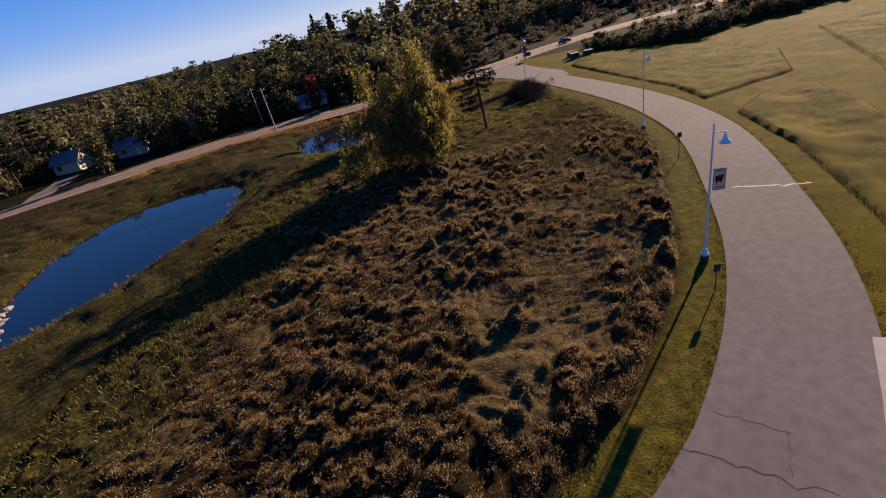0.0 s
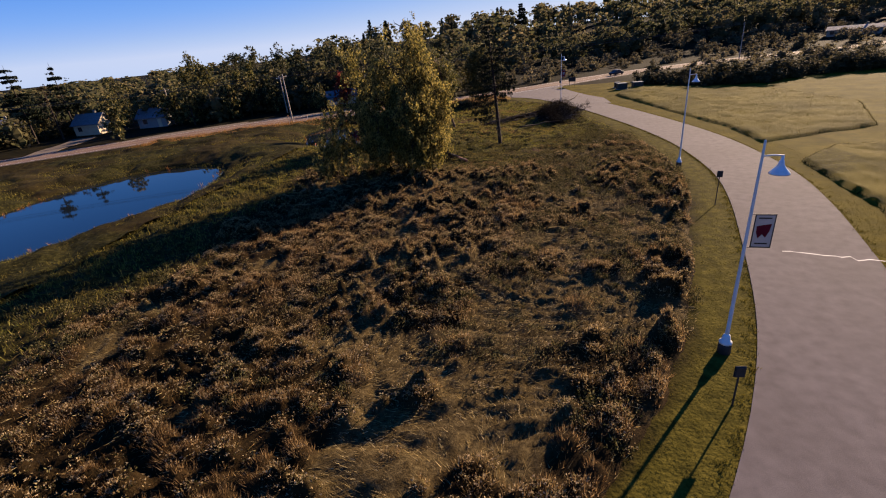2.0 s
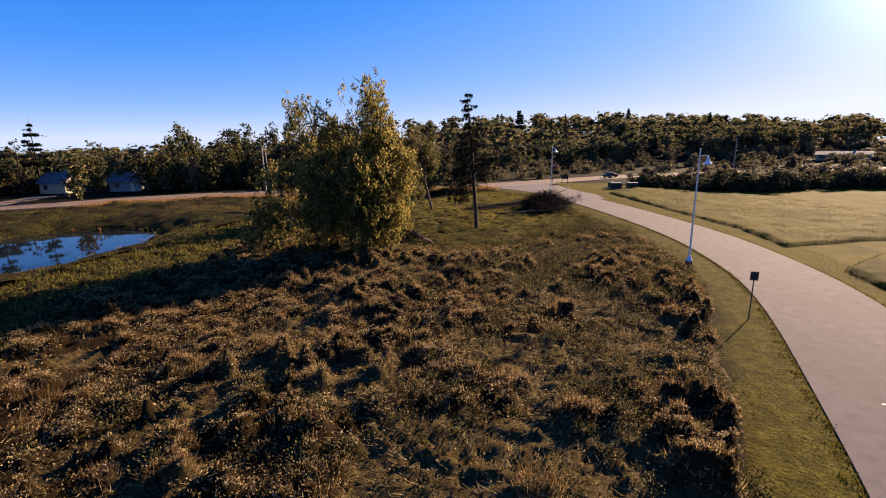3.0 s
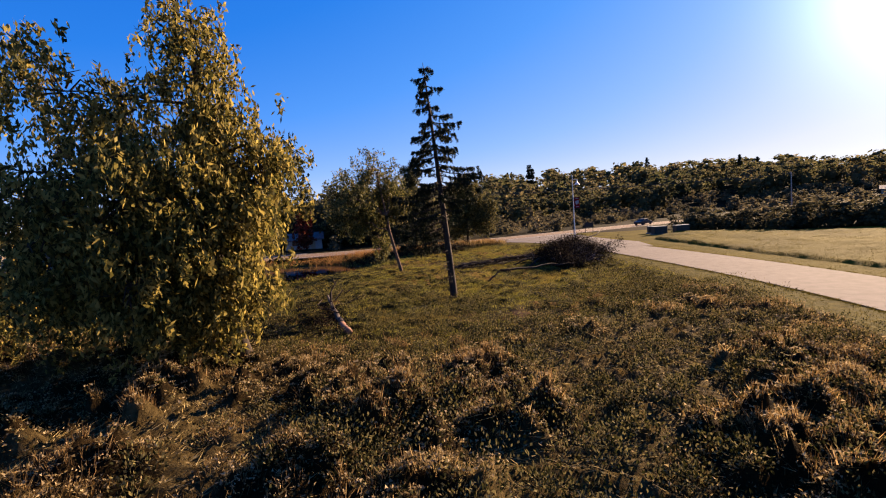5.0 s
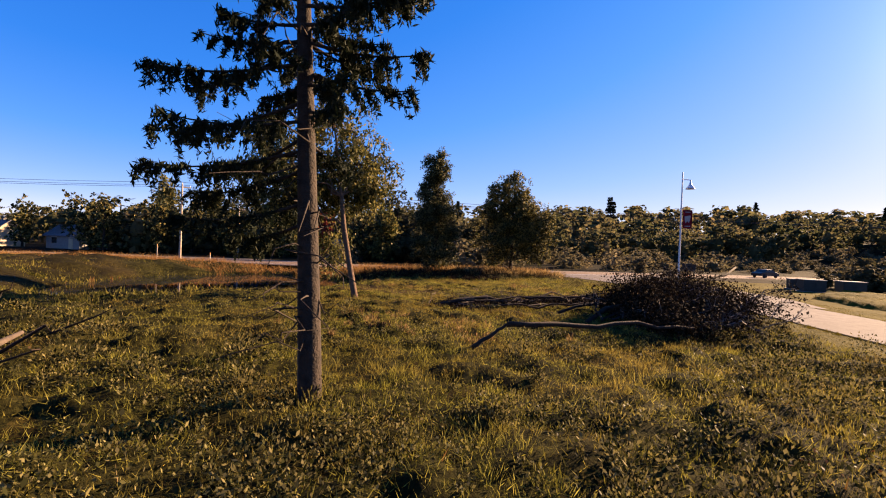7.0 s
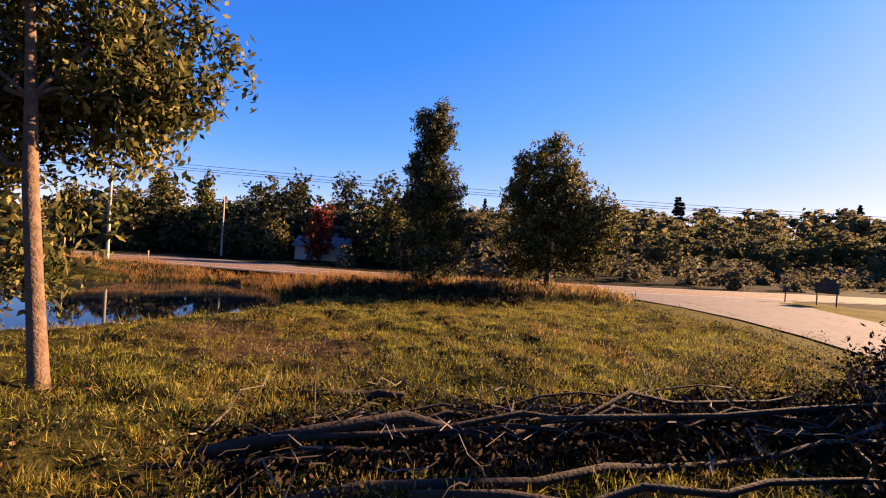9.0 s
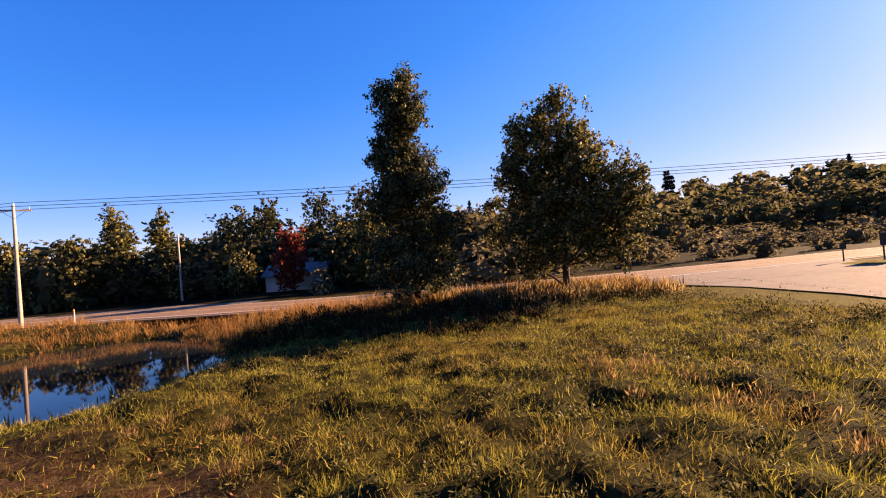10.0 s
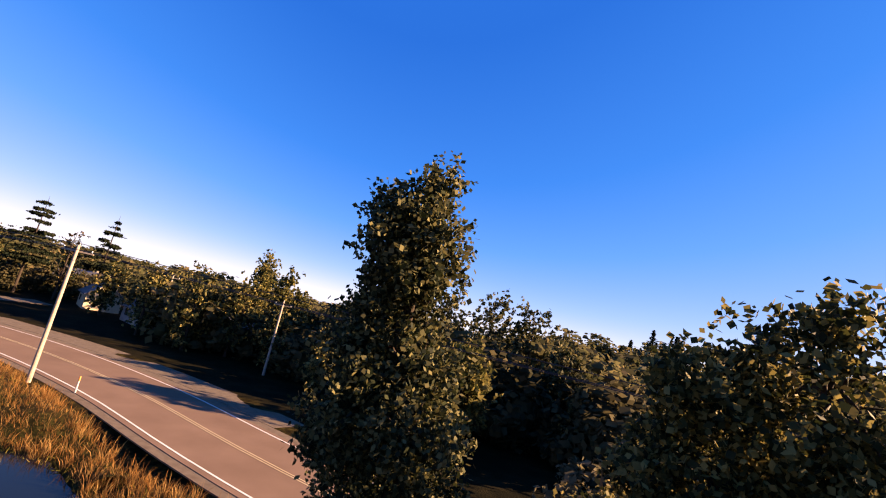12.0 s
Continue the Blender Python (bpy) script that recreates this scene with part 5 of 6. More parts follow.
# ---- houses beyond the road ----
def house(x, y, face, L, W, wall_h, roof_h, mat, label, z0=0.0):
    t = thing("house", x, y, z0, label, "house", "houses beyond the road", face)
    bm = bmesh.new()
    bmesh.ops.create_cube(bm, size=1.0)
    bmesh.ops.scale(bm, vec=(L, W, wall_h), verts=bm.verts)
    bmesh.ops.translate(bm, vec=(0, 0, wall_h / 2 - 0.1), verts=bm.verts)
    for sx in (-1, 1):
        q = [bm.verts.new((sx * L / 2, -W / 2, wall_h - 0.1)), bm.verts.new((sx * L / 2, W / 2, wall_h - 0.1)), bm.verts.new((sx * L / 2, 0, wall_h + roof_h - 0.1))]
        bm.faces.new(q if sx > 0 else q[::-1])
    part("wall", bm_mesh("wall", bm, mat), t)
    for s in (-1, 1):
        bm = bmesh.new()
        e, o = 0.5, 0.4
        slope = roof_h / (W / 2)
        q = [(-L / 2 - e, s * (W / 2 + o), wall_h - o * slope), (L / 2 + e, s * (W / 2 + o), wall_h - o * slope), (L / 2 + e, 0, wall_h + roof_h), (-L / 2 - e, 0, wall_h + roof_h)]
        vv = [bm.verts.new(p) for p in q] + [bm.verts.new((p[0], p[1], p[2] + 0.16)) for p in q]
        for fc in ((0, 1, 2, 3), (7, 6, 5, 4), (0, 4, 5, 1), (1, 5, 6, 2), (2, 6, 7, 3), (3, 7, 4, 0)):
            bm.faces.new([vv[k] for k in fc])
        bmesh.ops.recalc_face_normals(bm, faces=bm.faces[:])
        part("roof", bm_mesh("roof", bm, M["roof"]), t)
    part("chimney", box_mesh("chimney", 0.6, 0.6, 1.3, M["stone"], (L * 0.2, 0.3, wall_h + roof_h + 0.2), 0.02), t)
    n = max(2, int(L / 3))
    for k in range(n):
        wx = -L / 2 + (k + 0.5) * L / n
        w = part("window" if k != n // 2 else "door", box_mesh("window", 1.1 if k != n // 2 else 0.95, 0.08, 1.1 if k != n // 2 else 2.0, M["window_glass"] if k != n // 2 else M["tan_siding"], (wx, -W / 2 - 0.02, 1.6 if k != n // 2 else 1.0), 0.01), t)
        part("frame", box_mesh("frame", 1.3, 0.06, 0.1, M["siding"], (wx, -W / 2 - 0.04, 2.22), 0.005), w)
    return t


house(-46.5, 125, 28, 8, 6, 2.3, 1.4, M["siding"], "low white house with grey roof among dark trees")
house(-107, 101.5, 4, 7, 5.5, 2.8, 2.2, M["tan_siding"], "tan house with gabled roof beyond the road")
house(-92.5, 107.5, 12, 7.5, 6, 2.6, 2.0, M["shaded_siding"], "pale house with grey gabled roof among trees")
house(-78, 119, 30, 10, 8, 2.6, 2.0, M["shaded_siding"], "pale house with dark roof in tree shade")
house(-136, 100, 40, 12, 8, 3.0, 2.4, M["shaded_siding"], "pale house half hidden by trees")

house(121, 197, -32, 15, 8, 2.4, 1.0, M["pole_wood"], "long brown building with low roof beyond the scrub", float(terrain(np.array([121.0]), np.array([197.0]))[0]) - 0.6)

# ---- car on the road ----
t = thing("car", 31.0, 141.8, 0.07, "dark saloon car on the two-lane road", "car", "", 42)
bm = bmesh.new()
prof = [(-2.25, 0.35), (-2.3, 0.75), (-1.9, 0.92), (-1.35, 0.98), (-0.75, 1.42), (0.65, 1.45), (1.35, 1.0), (2.05, 0.88), (2.3, 0.62), (2.28, 0.35)]
rings = []
for yy, sh in ((-0.88, 0.96), (-0.8, 1.0), (0.8, 1.0), (0.88, 0.96)):
    rings.append([bm.verts.new((px * sh, yy * (0.86 if pz > 1.2 else 1), pz * (1 if abs(yy) < 0.85 else 0.97))) for px, pz in prof])
for a, b in zip(rings[:-1], rings[1:]):
    for k in range(len(prof)):
        bm.faces.new((a[k], a[(k + 1) % len(prof)], b[(k + 1) % len(prof)], b[k]))
bm.faces.new(rings[0][::-1])
bm.faces.new(rings[-1])
bmesh.ops.recalc_face_normals(bm, faces=bm.faces[:])
body = part("body", bm_mesh("body", bm, M["car_paint"]), t)
for s in (-1, 1):
    part("window", box_mesh("window", 1.7, 0.03, 0.32, M["window_glass"], (-0.05, s * 0.8, 1.16), 0.01), body)
for wx in (-1.4, 1.42):
    for s in (-1, 1):
        wv = lathe("wheel", [(0.0, -0.1), (0.2, -0.1), (0.32, -0.09), (0.33, 0.0), (0.32, 0.09), (0.2, 0.1), (0.0, 0.1)], M["tyre"], 18)
        w = part("wheel", wv, t)
        w.matrix_basis = pose(wx, s * 0.82, 0.33, 90, 0, 0)

# ---- trees and shrubs beyond the road ----
def far_crown(g, n, lobes, size, tall):
    """Leaf clumps lying on the outside of each lobe, round a dense dark heart."""
    V, F, n0 = [], [], 0
    area = np.array([l[3] * (l[3] + l[4]) for l in lobes])
    for (lx, ly, lz, r, rz), m in zip(lobes, np.maximum(8, n * area / area.sum()).astype(int)):
        d = g.normal(0, 1, (m, 3))
        d[:, 2] += 0.25
        d /= np.linalg.norm(d, axis=1)[:, None]
        c = np.array((lx, ly, lz)) + d * np.array((r, r, rz)) * (1.0 + np.clip(g.normal(0, 0.09, m), -0.2, 0.25))[:, None]
        o = g.normal(0, 1, (m, 3))
        nn = d + 0.45 * g.normal(0, 1, (m, 3))
        ax = np.cross(nn, o)
        ax /= np.linalg.norm(ax, axis=1)[:, None] + 1e-9
        sd = np.cross(nn, ax)
        sd /= np.linalg.norm(sd, axis=1)[:, None] + 1e-9
        L, W = size * g.uniform(0.5, 1.4, m)[:, None], size * g.uniform(0.4, 1.1, m)[:, None]
        v = np.stack([c - ax * L / 2, c + sd * W / 2, c + ax * L / 2, c - sd * W / 2], 1).reshape(-1, 3)
        V.append(v)
        F.append(np.arange(4 * m).reshape(m, 4) + n0)
        n0 += 4 * m
        k = 0.5
        ring = np.array([(math.cos(a) * r * k, math.sin(a) * r * k, 0) for a in np.arange(5) * math.pi / 2.5])
        heart = np.vstack([ring * 0.75 + (0, 0, -0.65 * rz * k), ring, ring * 0.55 + (0, 0, 0.8 * rz * k)]) * g.uniform(0.9, 1.06, (15, 1)) + (lx, ly, lz)
        V.append(heart)
        q = [(a * 5 + b, a * 5 + (b + 1) % 5, (a + 1) * 5 + (b + 1) % 5, (a + 1) * 5 + b) for a in range(2) for b in range(5)] + [(10, 11, 12, 13)]
        F.append(np.array(q) + n0)
        n0 += 15
    return np.concatenate(V), np.concatenate(F)


def crown_kind(seed, n, conif=False, bush=False, size=0.08, bulges=9):
    """One crown of unit height, uneven, made of many small leaf clumps."""
    g = np.random.default_rng(seed)
    if conif:
        h = g.uniform(0.1, 1.0, n)
        a = g.uniform(0, 6.28, n)
        r = 0.2 * (1 - h) ** 0.8 * np.sqrt(g.uniform(0.3, 1, n)) * (0.8 + 0.3 * np.sin(h * 50))
        c = np.column_stack([np.cos(a) * r, np.sin(a) * r, h])
        v, f = leaf_quads(c, 0.08, 0.035, 0.3, g)
    else:
        lobes = [(0, 0, 0.32 if bush else 0.45, 0.24, 0.36 if bush else 0.42), (0.05, 0, 0.2, 0.2, 0.22)]
        for q in range(bulges):
            a, e = g.uniform(0, 6.28), g.uniform(-0.5, 1.35)
            rr = 0.24 * math.cos(e) * g.uniform(0.75, 1.15)
            zz = (0.3 + 0.45 * math.sin(e)) if bush else (0.5 + 0.34 * math.sin(e))
            r = g.uniform(0.09, 0.16)
            lobes.append((rr * math.cos(a), rr * math.sin(a), zz, r, r * g.uniform(0.8, 1.2)))
        v, f = far_crown(g, n, lobes, size, 0 if bush else 1)
    tv, tf = tubes([[(0, 0, -0.05, 0.022), (0, 0, 0.3, 0.018), (0, 0, 0.75, 0.006)]], 5)
    return np.vstack([v, tv]), np.vstack([f, tf + len(v)])


def scatter(name, kinds, pos, heights, mat, label, category, g, widen=1.0):
    V, F, n0 = [], [], 0
    for (x, y, z), h in zip(pos, heights):
        v, f = kinds[g.integers(0, len(kinds))]
        a = g.uniform(0, 6.28)
        w = h * widen * g.uniform(0.85, 1.25)
        q = np.column_stack([(v[:, 0] * math.cos(a) - v[:, 1] * math.sin(a)) * w + x, (v[:, 0] * math.sin(a) + v[:, 1] * math.cos(a)) * w + y, v[:, 2] * h + z])
        V.append(q)
        F.append(f + n0)
        n0 += len(q)
    return tagged(new(name, mesh_np(name, np.concatenate(V), np.concatenate(F), mat)), label, category, kind="stuff")


gf = np.random.default_rng(77)
broad = [crown_kind(100 + k, 340, False, False, 0.056) for k in range(8)]
broad_far = [crown_kind(150 + k, 40, False, False, 0.12, 4) for k in range(5)]
broad_edge = [crown_kind(170 + k, 16, False, False, 0.13, 3) for k in range(5)]
pines = [crown_kind(200 + k, 420, True) for k in range(3)]
broad_small = [crown_kind(300 + k, 330, False, True, 0.075, 8) for k in range(8)]


def sow(n, x0, x1, y0, y1, keep):
    x, y = gf.uniform(x0, x1, n), gf.uniform(y0, y1, n)
    k = keep(x, y)
    return x[k], y[k]


def line_y(x):
    """North edge of the road."""
    return np.interp(x, ROAD[:, 0], ROAD[:, 1])


u = gf.uniform(0, 1, 1600)
x = gf.uniform(-330, 330, 1600)
x, y = x, line_y(x) + np.where(x < -25, 20, 58) + 6 * wave(x * 0.05, x * 0, 5) + 190 * u ** 1.2
k = (y < 430) & ~((x < -25) & (y < line_y(x) + 34) & (x > -60)) & ~((x > -118) & (x < -82) & (y < 114))
x, y = x[k][:980], y[k][:980]
z = terrain(x, y)
h = gf.uniform(9.0, 14, len(x)) * np.where(x < -112, 0.72, np.where(x < -60, 0.95, 1.0))
front = y < line_y(x) + np.where(x < -25, 20, 58) + 6 * wave(x * 0.05, x * 0, 5) + 42
scatter("woods", broad, np.column_stack([x, y, z])[front], h[front], M["forest_leaf"], "dense mixed woods in autumn on a long low hill", "woods", gf, 1.35)
scatter("woods_far", broad_far, np.column_stack([x, y, z])[~front], h[~front] * 1.08, M["forest_leaf"], "wooded hilltop far behind the road", "woods", gf, 1.4)
x, y = sow(160, -90, 300, 150, 420, lambda x, y: y > line_y(x) + 80)
x, y = x[:22], y[:22]
scatter("pine_woods", pines, np.column_stack([x, y, terrain(x, y)]), gf.uniform(11, 16, len(x)), M["spruce_needle"], "dark pines standing above the woods", "woods", gf, 1.3)
x, y = sow(700, -330, -70, -90, 110, lambda x, y: (y > line_y(x) + 12) & ((x < -125) | (y > line_y(x) + 22)))
x, y = x[:120], y[:120]
scatter("woods_west", broad_far, np.column_stack([x, y, terrain(x, y)]), gf.uniform(6, 9.5, len(x)), M["forest_leaf"], "mixed autumn trees behind the houses", "woods", gf, 1.2)
x = gf.uniform(-150, -12, 150)
y = line_y(x) + gf.uniform(24, 42, 150) + np.where(x < -80, 6, 0)
k = ~((x > -114) & (x < -84) & (y < 113))
x, y = x[k], y[k]
h = np.where(x < -72, gf.uniform(4.5, 7.5, len(x)), gf.uniform(8, 11.5, len(x)))
# darker leaf material here puts the shade away from the sun into the crowns
scatter("roadside_woods", broad_small, np.column_stack([x, y, terrain(x, y) - 0.2]), h, M["hedge_leaf"], "close-grown trees behind the roadside houses, coloured dark for their shade", "woods", gf, 1.3)
gd_ = np.random.default_rng(501)
x, y = gd_.uniform(-720, -190, 1500), gd_.uniform(-200, 420, 1500)
k = (y > line_y(x) + 60) & (np.hypot(x, y) > 260)
x, y = x[k][:380], y[k][:380]
scatter("woods_horizon", broad_edge, np.column_stack([x, y, terrain(x, y) - 0.3]), gd_.uniform(9, 13, len(x)), M["forest_leaf"], "distant dark woods reaching to the horizon", "woods", gd_, 1.7)
# scrub between the road and the woods, and the hedge behind the field
x, y = sow(2600, -40, 240, 90, 330, lambda x, y: (y > line_y(x) + 9) & (y < line_y(x) + 70 + 0.05 * x))
scatter("scrub", broad_small, np.column_stack([x, y, terrain(x, y) - 0.5])[:250], gf.uniform(3.2, 6.2, len(x)), M["scrub"], "brown autumn scrub and bushes before the woods", "scrub", gf, 1.45)
hedge = HEDGE[HEDGE[:, 0] < 130]
hx = np.concatenate([hedge[:, 0] + gf.normal(1, 1.0, len(hedge)) + 1.2 * k for k in range(2)])
hy = np.concatenate([hedge[:, 1] + gf.normal(2, 1.2, len(hedge)) + 3.0 * k for k in range(2)])
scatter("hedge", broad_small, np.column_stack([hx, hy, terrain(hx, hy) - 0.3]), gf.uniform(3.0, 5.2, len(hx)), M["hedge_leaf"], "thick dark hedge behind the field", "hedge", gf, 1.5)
x, y = sow(2500, 40, 330, 60, 330, lambda x, y: (y > np.interp(x, hedge[:, 0], hedge[:, 1]) + 10) & (y < line_y(x) - 8))
scatter("field_scrub", broad_small, np.column_stack([x, y, terrain(x, y) - 0.3])[:120], gf.uniform(2.4, 6.5, len(x)), M["scrub"], "brown scrub and young trees beyond the field", "scrub", gf, 1.6)


def mid_tree(name, x, y, h, w, mat, label, seed, n=3400, poplar=False, cat="tree"):
    g = np.random.default_rng(seed)
    k = 9
    lobes = []
    for q in range(k):
        s = (q + 0.5) / k
        rad = w * (0.55 if poplar else 0.75) * math.sin(math.pi * min(0.97, 0.12 + 0.85 * s)) ** 0.6
        lobes.append((g.normal(0, rad * 0.35), g.normal(0, rad * 0.35), h * (0.16 + 0.78 * s), rad * g.uniform(0.6, 0.95), rad * g.uniform(0.6, 0.95), h * 0.11, 1.0))
    leafy_tree(name, x, y, lobes, [(0, 0, -0.4, 0.24), (0.05, 0, h * 0.3, 0.18), (0.1, 0, h * 0.65, 0.1), (0.1, 0.05, h * 0.93, 0.02)], n, (0.5, 0.36), mat, M["bark"], label, seed=seed, spread=0.55, clump=30, tuft=5, z0=float(terrain(np.array([x]), np.array([y]))[0]), category=cat)


for k, (tx, ty, th, tw) in enumerate([(-90, 124, 17, 5.4), (-85, 121, 15, 4.4), (-96, 127, 14, 4.0), (-78, 126, 11, 3.4), (-70, 120, 13, 2.6), (-66, 121, 9, 3.0)]):
    mid_tree("roadside_tree", tx, ty, th, tw, M["ash_leaf"], "tall roadside tree with sunlit green leaves", 400 + k, 3200, True)
for k, (tx, ty, th, tw) in enumerate([(-62, 134, 15.5, 7), (-54, 138, 16.5, 7.5), (-46, 140, 16.5, 7.5), (-38, 139, 15.5, 7), (-58, 126, 12, 6), (-30, 136, 11, 5), (-25, 133, 7, 4), (-93, 149, 17, 7), (-83, 146, 17.5, 7.5), (-73, 144, 17, 7)]):
    mid_tree("shade_tree", tx, ty, th, tw, M["poplar_leaf"], "broad dark tree behind the white house", 420 + k, 3600)
mid_tree("cedar_tree", -31.5, 121.5, 9.5, 3.2, M["ash_leaf"], "rounded evergreen beside the white house", 440, 3600)
mid_tree("red_maple", -43.5, 120.5, 8.0, 2.4, M["red_leaf"], "small bright red maple before the white house", 441, 2600)
for k, (tx, ty, th, tw) in enumerate([(-117, 74, 8, 3.4), (-84, 85.5, 9.5, 3.2), (-79, 104, 10, 3.4), (-84, 105.5, 9, 3.8), (-97.5, 101, 8.5, 3.4), (-80, 112, 10, 4), (-70, 108, 9, 3.6), (-117, 96, 10, 4), (-118, 84, 12, 5), (-126, 70, 10, 5), (-101, 112, 9, 4), (-112, 118, 13, 5.5), (-72, 111, 9, 4.0), (-78, 108, 8, 3.6), (-86, 106, 7, 3.4), (-68, 113, 11, 4.2), (-91, 110, 9, 4.2), (-54, 119, 7, 3.2), (-50, 117.5, 5, 2.6), (-38, 125, 9, 4), (-63, 117, 8, 3.6)]):
    mid_tree("yard_tree", tx, ty, th, tw, M["maple_leaf"], "rounded yard tree near the houses", 450 + k, 1700)
conifer("pine_tree", -112, 89.5, 18, 6.0, 10, 130, "broad dark pine with layered boughs above the houses", 461, bare=0.35, gaps=0.1, needle=(0.55, 0.28), flat=0.45)
mid_tree("bare_tree", -110.5, 95, 14, 3.6, M["withered"], "thin leafless tree between the pines", 464, 260)
conifer("pine_tree", -112, 100.5, 18, 4.8, 9, 120, "tall ragged pine with layered boughs above the houses", 462, bare=0.4, gaps=0.25, needle=(0.7, 0.3), flat=0.3)
conifer("pine_tree", 3.5, 262, 15, 5.0, 14, 60, "lone dark pine rising above the woods", 463, bare=0.15, gaps=0.1, z0=13.5, needle=(0.9, 0.4))

# ---- grasses and weeds ----
def blades(pos, per, h, w, spread, lean, mat, name, label, category, g, hvar=0.4):
    """Tufts: per blades at each position, thin bent triangles."""
    n = len(pos)
    base = np.repeat(pos, per, axis=0)
    m = n * per
    a = g.uniform(0, 6.28, m)
    off = np.abs(g.normal(0, spread, m))
    base = base + np.column_stack([np.cos(a) * off, np.sin(a) * off, np.full(m, -0.03)])
    hh = np.repeat(h * g.uniform(1 - hvar, 1 + hvar, n), per) * g.uniform(0.55, 1.15, m)
    ln = lean * hh * g.uniform(0.2, 1.4, m)
    aa = a + g.normal(0, 0.7, m)
    tip = base + np.column_stack([np.cos(aa) * ln, np.sin(aa) * ln, hh])
    mid = base + np.column_stack([np.cos(aa) * ln * 0.35, np.sin(aa) * ln * 0.35, hh * 0.6])
    b = a + 1.57 + g.normal(0, 0.8, m)
    ww = w * g.uniform(0.6, 1.4, m)
    sd = np.column_stack([np.cos(b) * ww, np.sin(b) * ww, np.zeros(m)]) / 2
    v = np.stack([base, mid + sd, tip, mid - sd], 1).reshape(-1, 3)
    me = mesh_np(name, v, np.arange(4 * m).reshape(m, 4), mat)
    return tagged(new(name, me), label, category, kind="stuff")


gw = np.random.default_rng(91)


def seeds(n, x0, x1, y0, y1, keep):
    x, y = gw.uniform(x0, x1, n), gw.uniform(y0, y1, n)
    d, r, left = regions(x, y)
    pa = np.minimum(poly_dist(x, y, POND_A_FINE), poly_dist(x, y, POND_B_FINE))
    k = keep(x, y, d, r, left, pa)
    x, y = x[k], y[k]
    return np.column_stack([x, y, terrain(x, y) + 0.85 * mat_at(x, y)])


def bare_soil(x, y):
    i, j = np.clip(np.rint((x + 30) / STEP).astype(int), 0, MX.shape[1] - 1), np.clip(np.rint((y + 28) / STEP).astype(int), 0, MX.shape[0] - 1)
    return gw.uniform(0, 1, len(x)) < 0.7 * DIRT[j, i]


def meadow(x, y, d, r, left, pa):
    return left & (to_line(x, y, PILE) > 0.9) & ~bare_soil(x, y) & (d > MOW + 0.4 * wave(x * 0.6, y * 0.6, 9)) & (r > 9) & (pa > 1.0) & ~in_poly(x, y, np.array([(11.5, 88), (7, 96), (1, 103), (-6, 107), (2, 112), (9, 104), (15, 94)]))


FLIGHT = np.array([(7.7, 28.0), (7.7, 45.0), (6.6, 64.0), (1.4, 75.5), (-2.0, 90.0)])


def weedy(x, y, d, r, left, pa):
    return meadow(x, y, d, r, left, pa) & (gw.uniform(0, 1, len(x)) > greenish(x, y) * 0.97)


def tussocks(pos, per, h, r, leaf, mat, name, label, category, g, up=0.9, wild=0.4, size=None, shell=False):
    """Domed clumps of upright leaves and stems, dense enough to shade their own feet."""
    n = len(pos)
    m = n * per
    size = np.repeat((g.uniform(0.55, 1.35, n) if size is None else size) * (1.0 + 0.35 * np.clip(wave(pos[:, 0] * 0.5, pos[:, 1] * 0.5, 61), -1, 1)), per)
    a = g.uniform(0, 6.28, m)
    e = np.arcsin(g.uniform(0.35 if shell else 0.0, 1.0, m))
    d = np.column_stack([np.cos(a) * np.cos(e), np.sin(a) * np.cos(e), np.sin(e)])
    rr = ((g.uniform(0.94, 1.1, m) if shell else g.uniform(0.05, 1, m) ** 0.5) * size)[:, None]
    c = np.repeat(pos, per, axis=0) + d * rr * np.array([r, r, h]) + np.array([0, 0, 0.04])
    lead = d * 0.7 + np.array([0, 0, up])
    v, f = leaf_quads(c, leaf[0], leaf[1], 0.0, g, lead, wild)
    return tagged(new(name, mesh_np(name, v, f, mat)), label, category, kind="stuff")


def spikes(pos, lead, h, w, mat, name, label, category, g, fan=0.3):
    """Thin pointed stems, one triangle each, along the given leads."""
    n = len(pos)
    ax = lead + g.normal(0, fan, (n, 3))
    ax[:, 2] = np.maximum(ax[:, 2], 0.02)
    ax /= np.linalg.norm(ax, axis=1)[:, None]
    o = g.normal(0, 1, (n, 3))
    sd = np.cross(ax, o)
    sd *= (w * g.uniform(0.5, 1.5, n) / 2 / (np.linalg.norm(sd, axis=1) + 1e-9))[:, None]
    L = (h * g.uniform(0.45, 1.35, n))[:, None]
    v = np.stack([pos - sd, pos + sd, pos + ax * L], 1).reshape(-1, 3)
    return tagged(new(name, mesh_np(name, v, np.arange(3 * n).reshape(n, 3), mat)), label, category, kind="stuff")


def over_domes(sel, density):
    """Places spread over the chosen clumps, and the outward lean there."""
    d = DOMES[sel]
    n = np.maximum(4, (density * d[:, 2] ** 2 * (0.5 + d[:, 3])).astype(int))
    c = np.repeat(d, n, axis=0)
    a, q = gw.uniform(0, 6.28, len(c)), np.sqrt(gw.uniform(0, 1, len(c))) * 0.98
    x, y = c[:, 0] + np.cos(a) * q * c[:, 2], c[:, 1] + np.sin(a) * q * c[:, 2]
    lead = np.column_stack([np.cos(a) * q * 0.45, np.sin(a) * q * 0.45, np.ones(len(c))])
    d_, r_, left_ = regions(x, y)
    ok = left_ & (d_ > MOW)
    return np.column_stack([x, y, terrain(x, y) + mat_at(x, y) - 0.07])[ok], lead[ok]


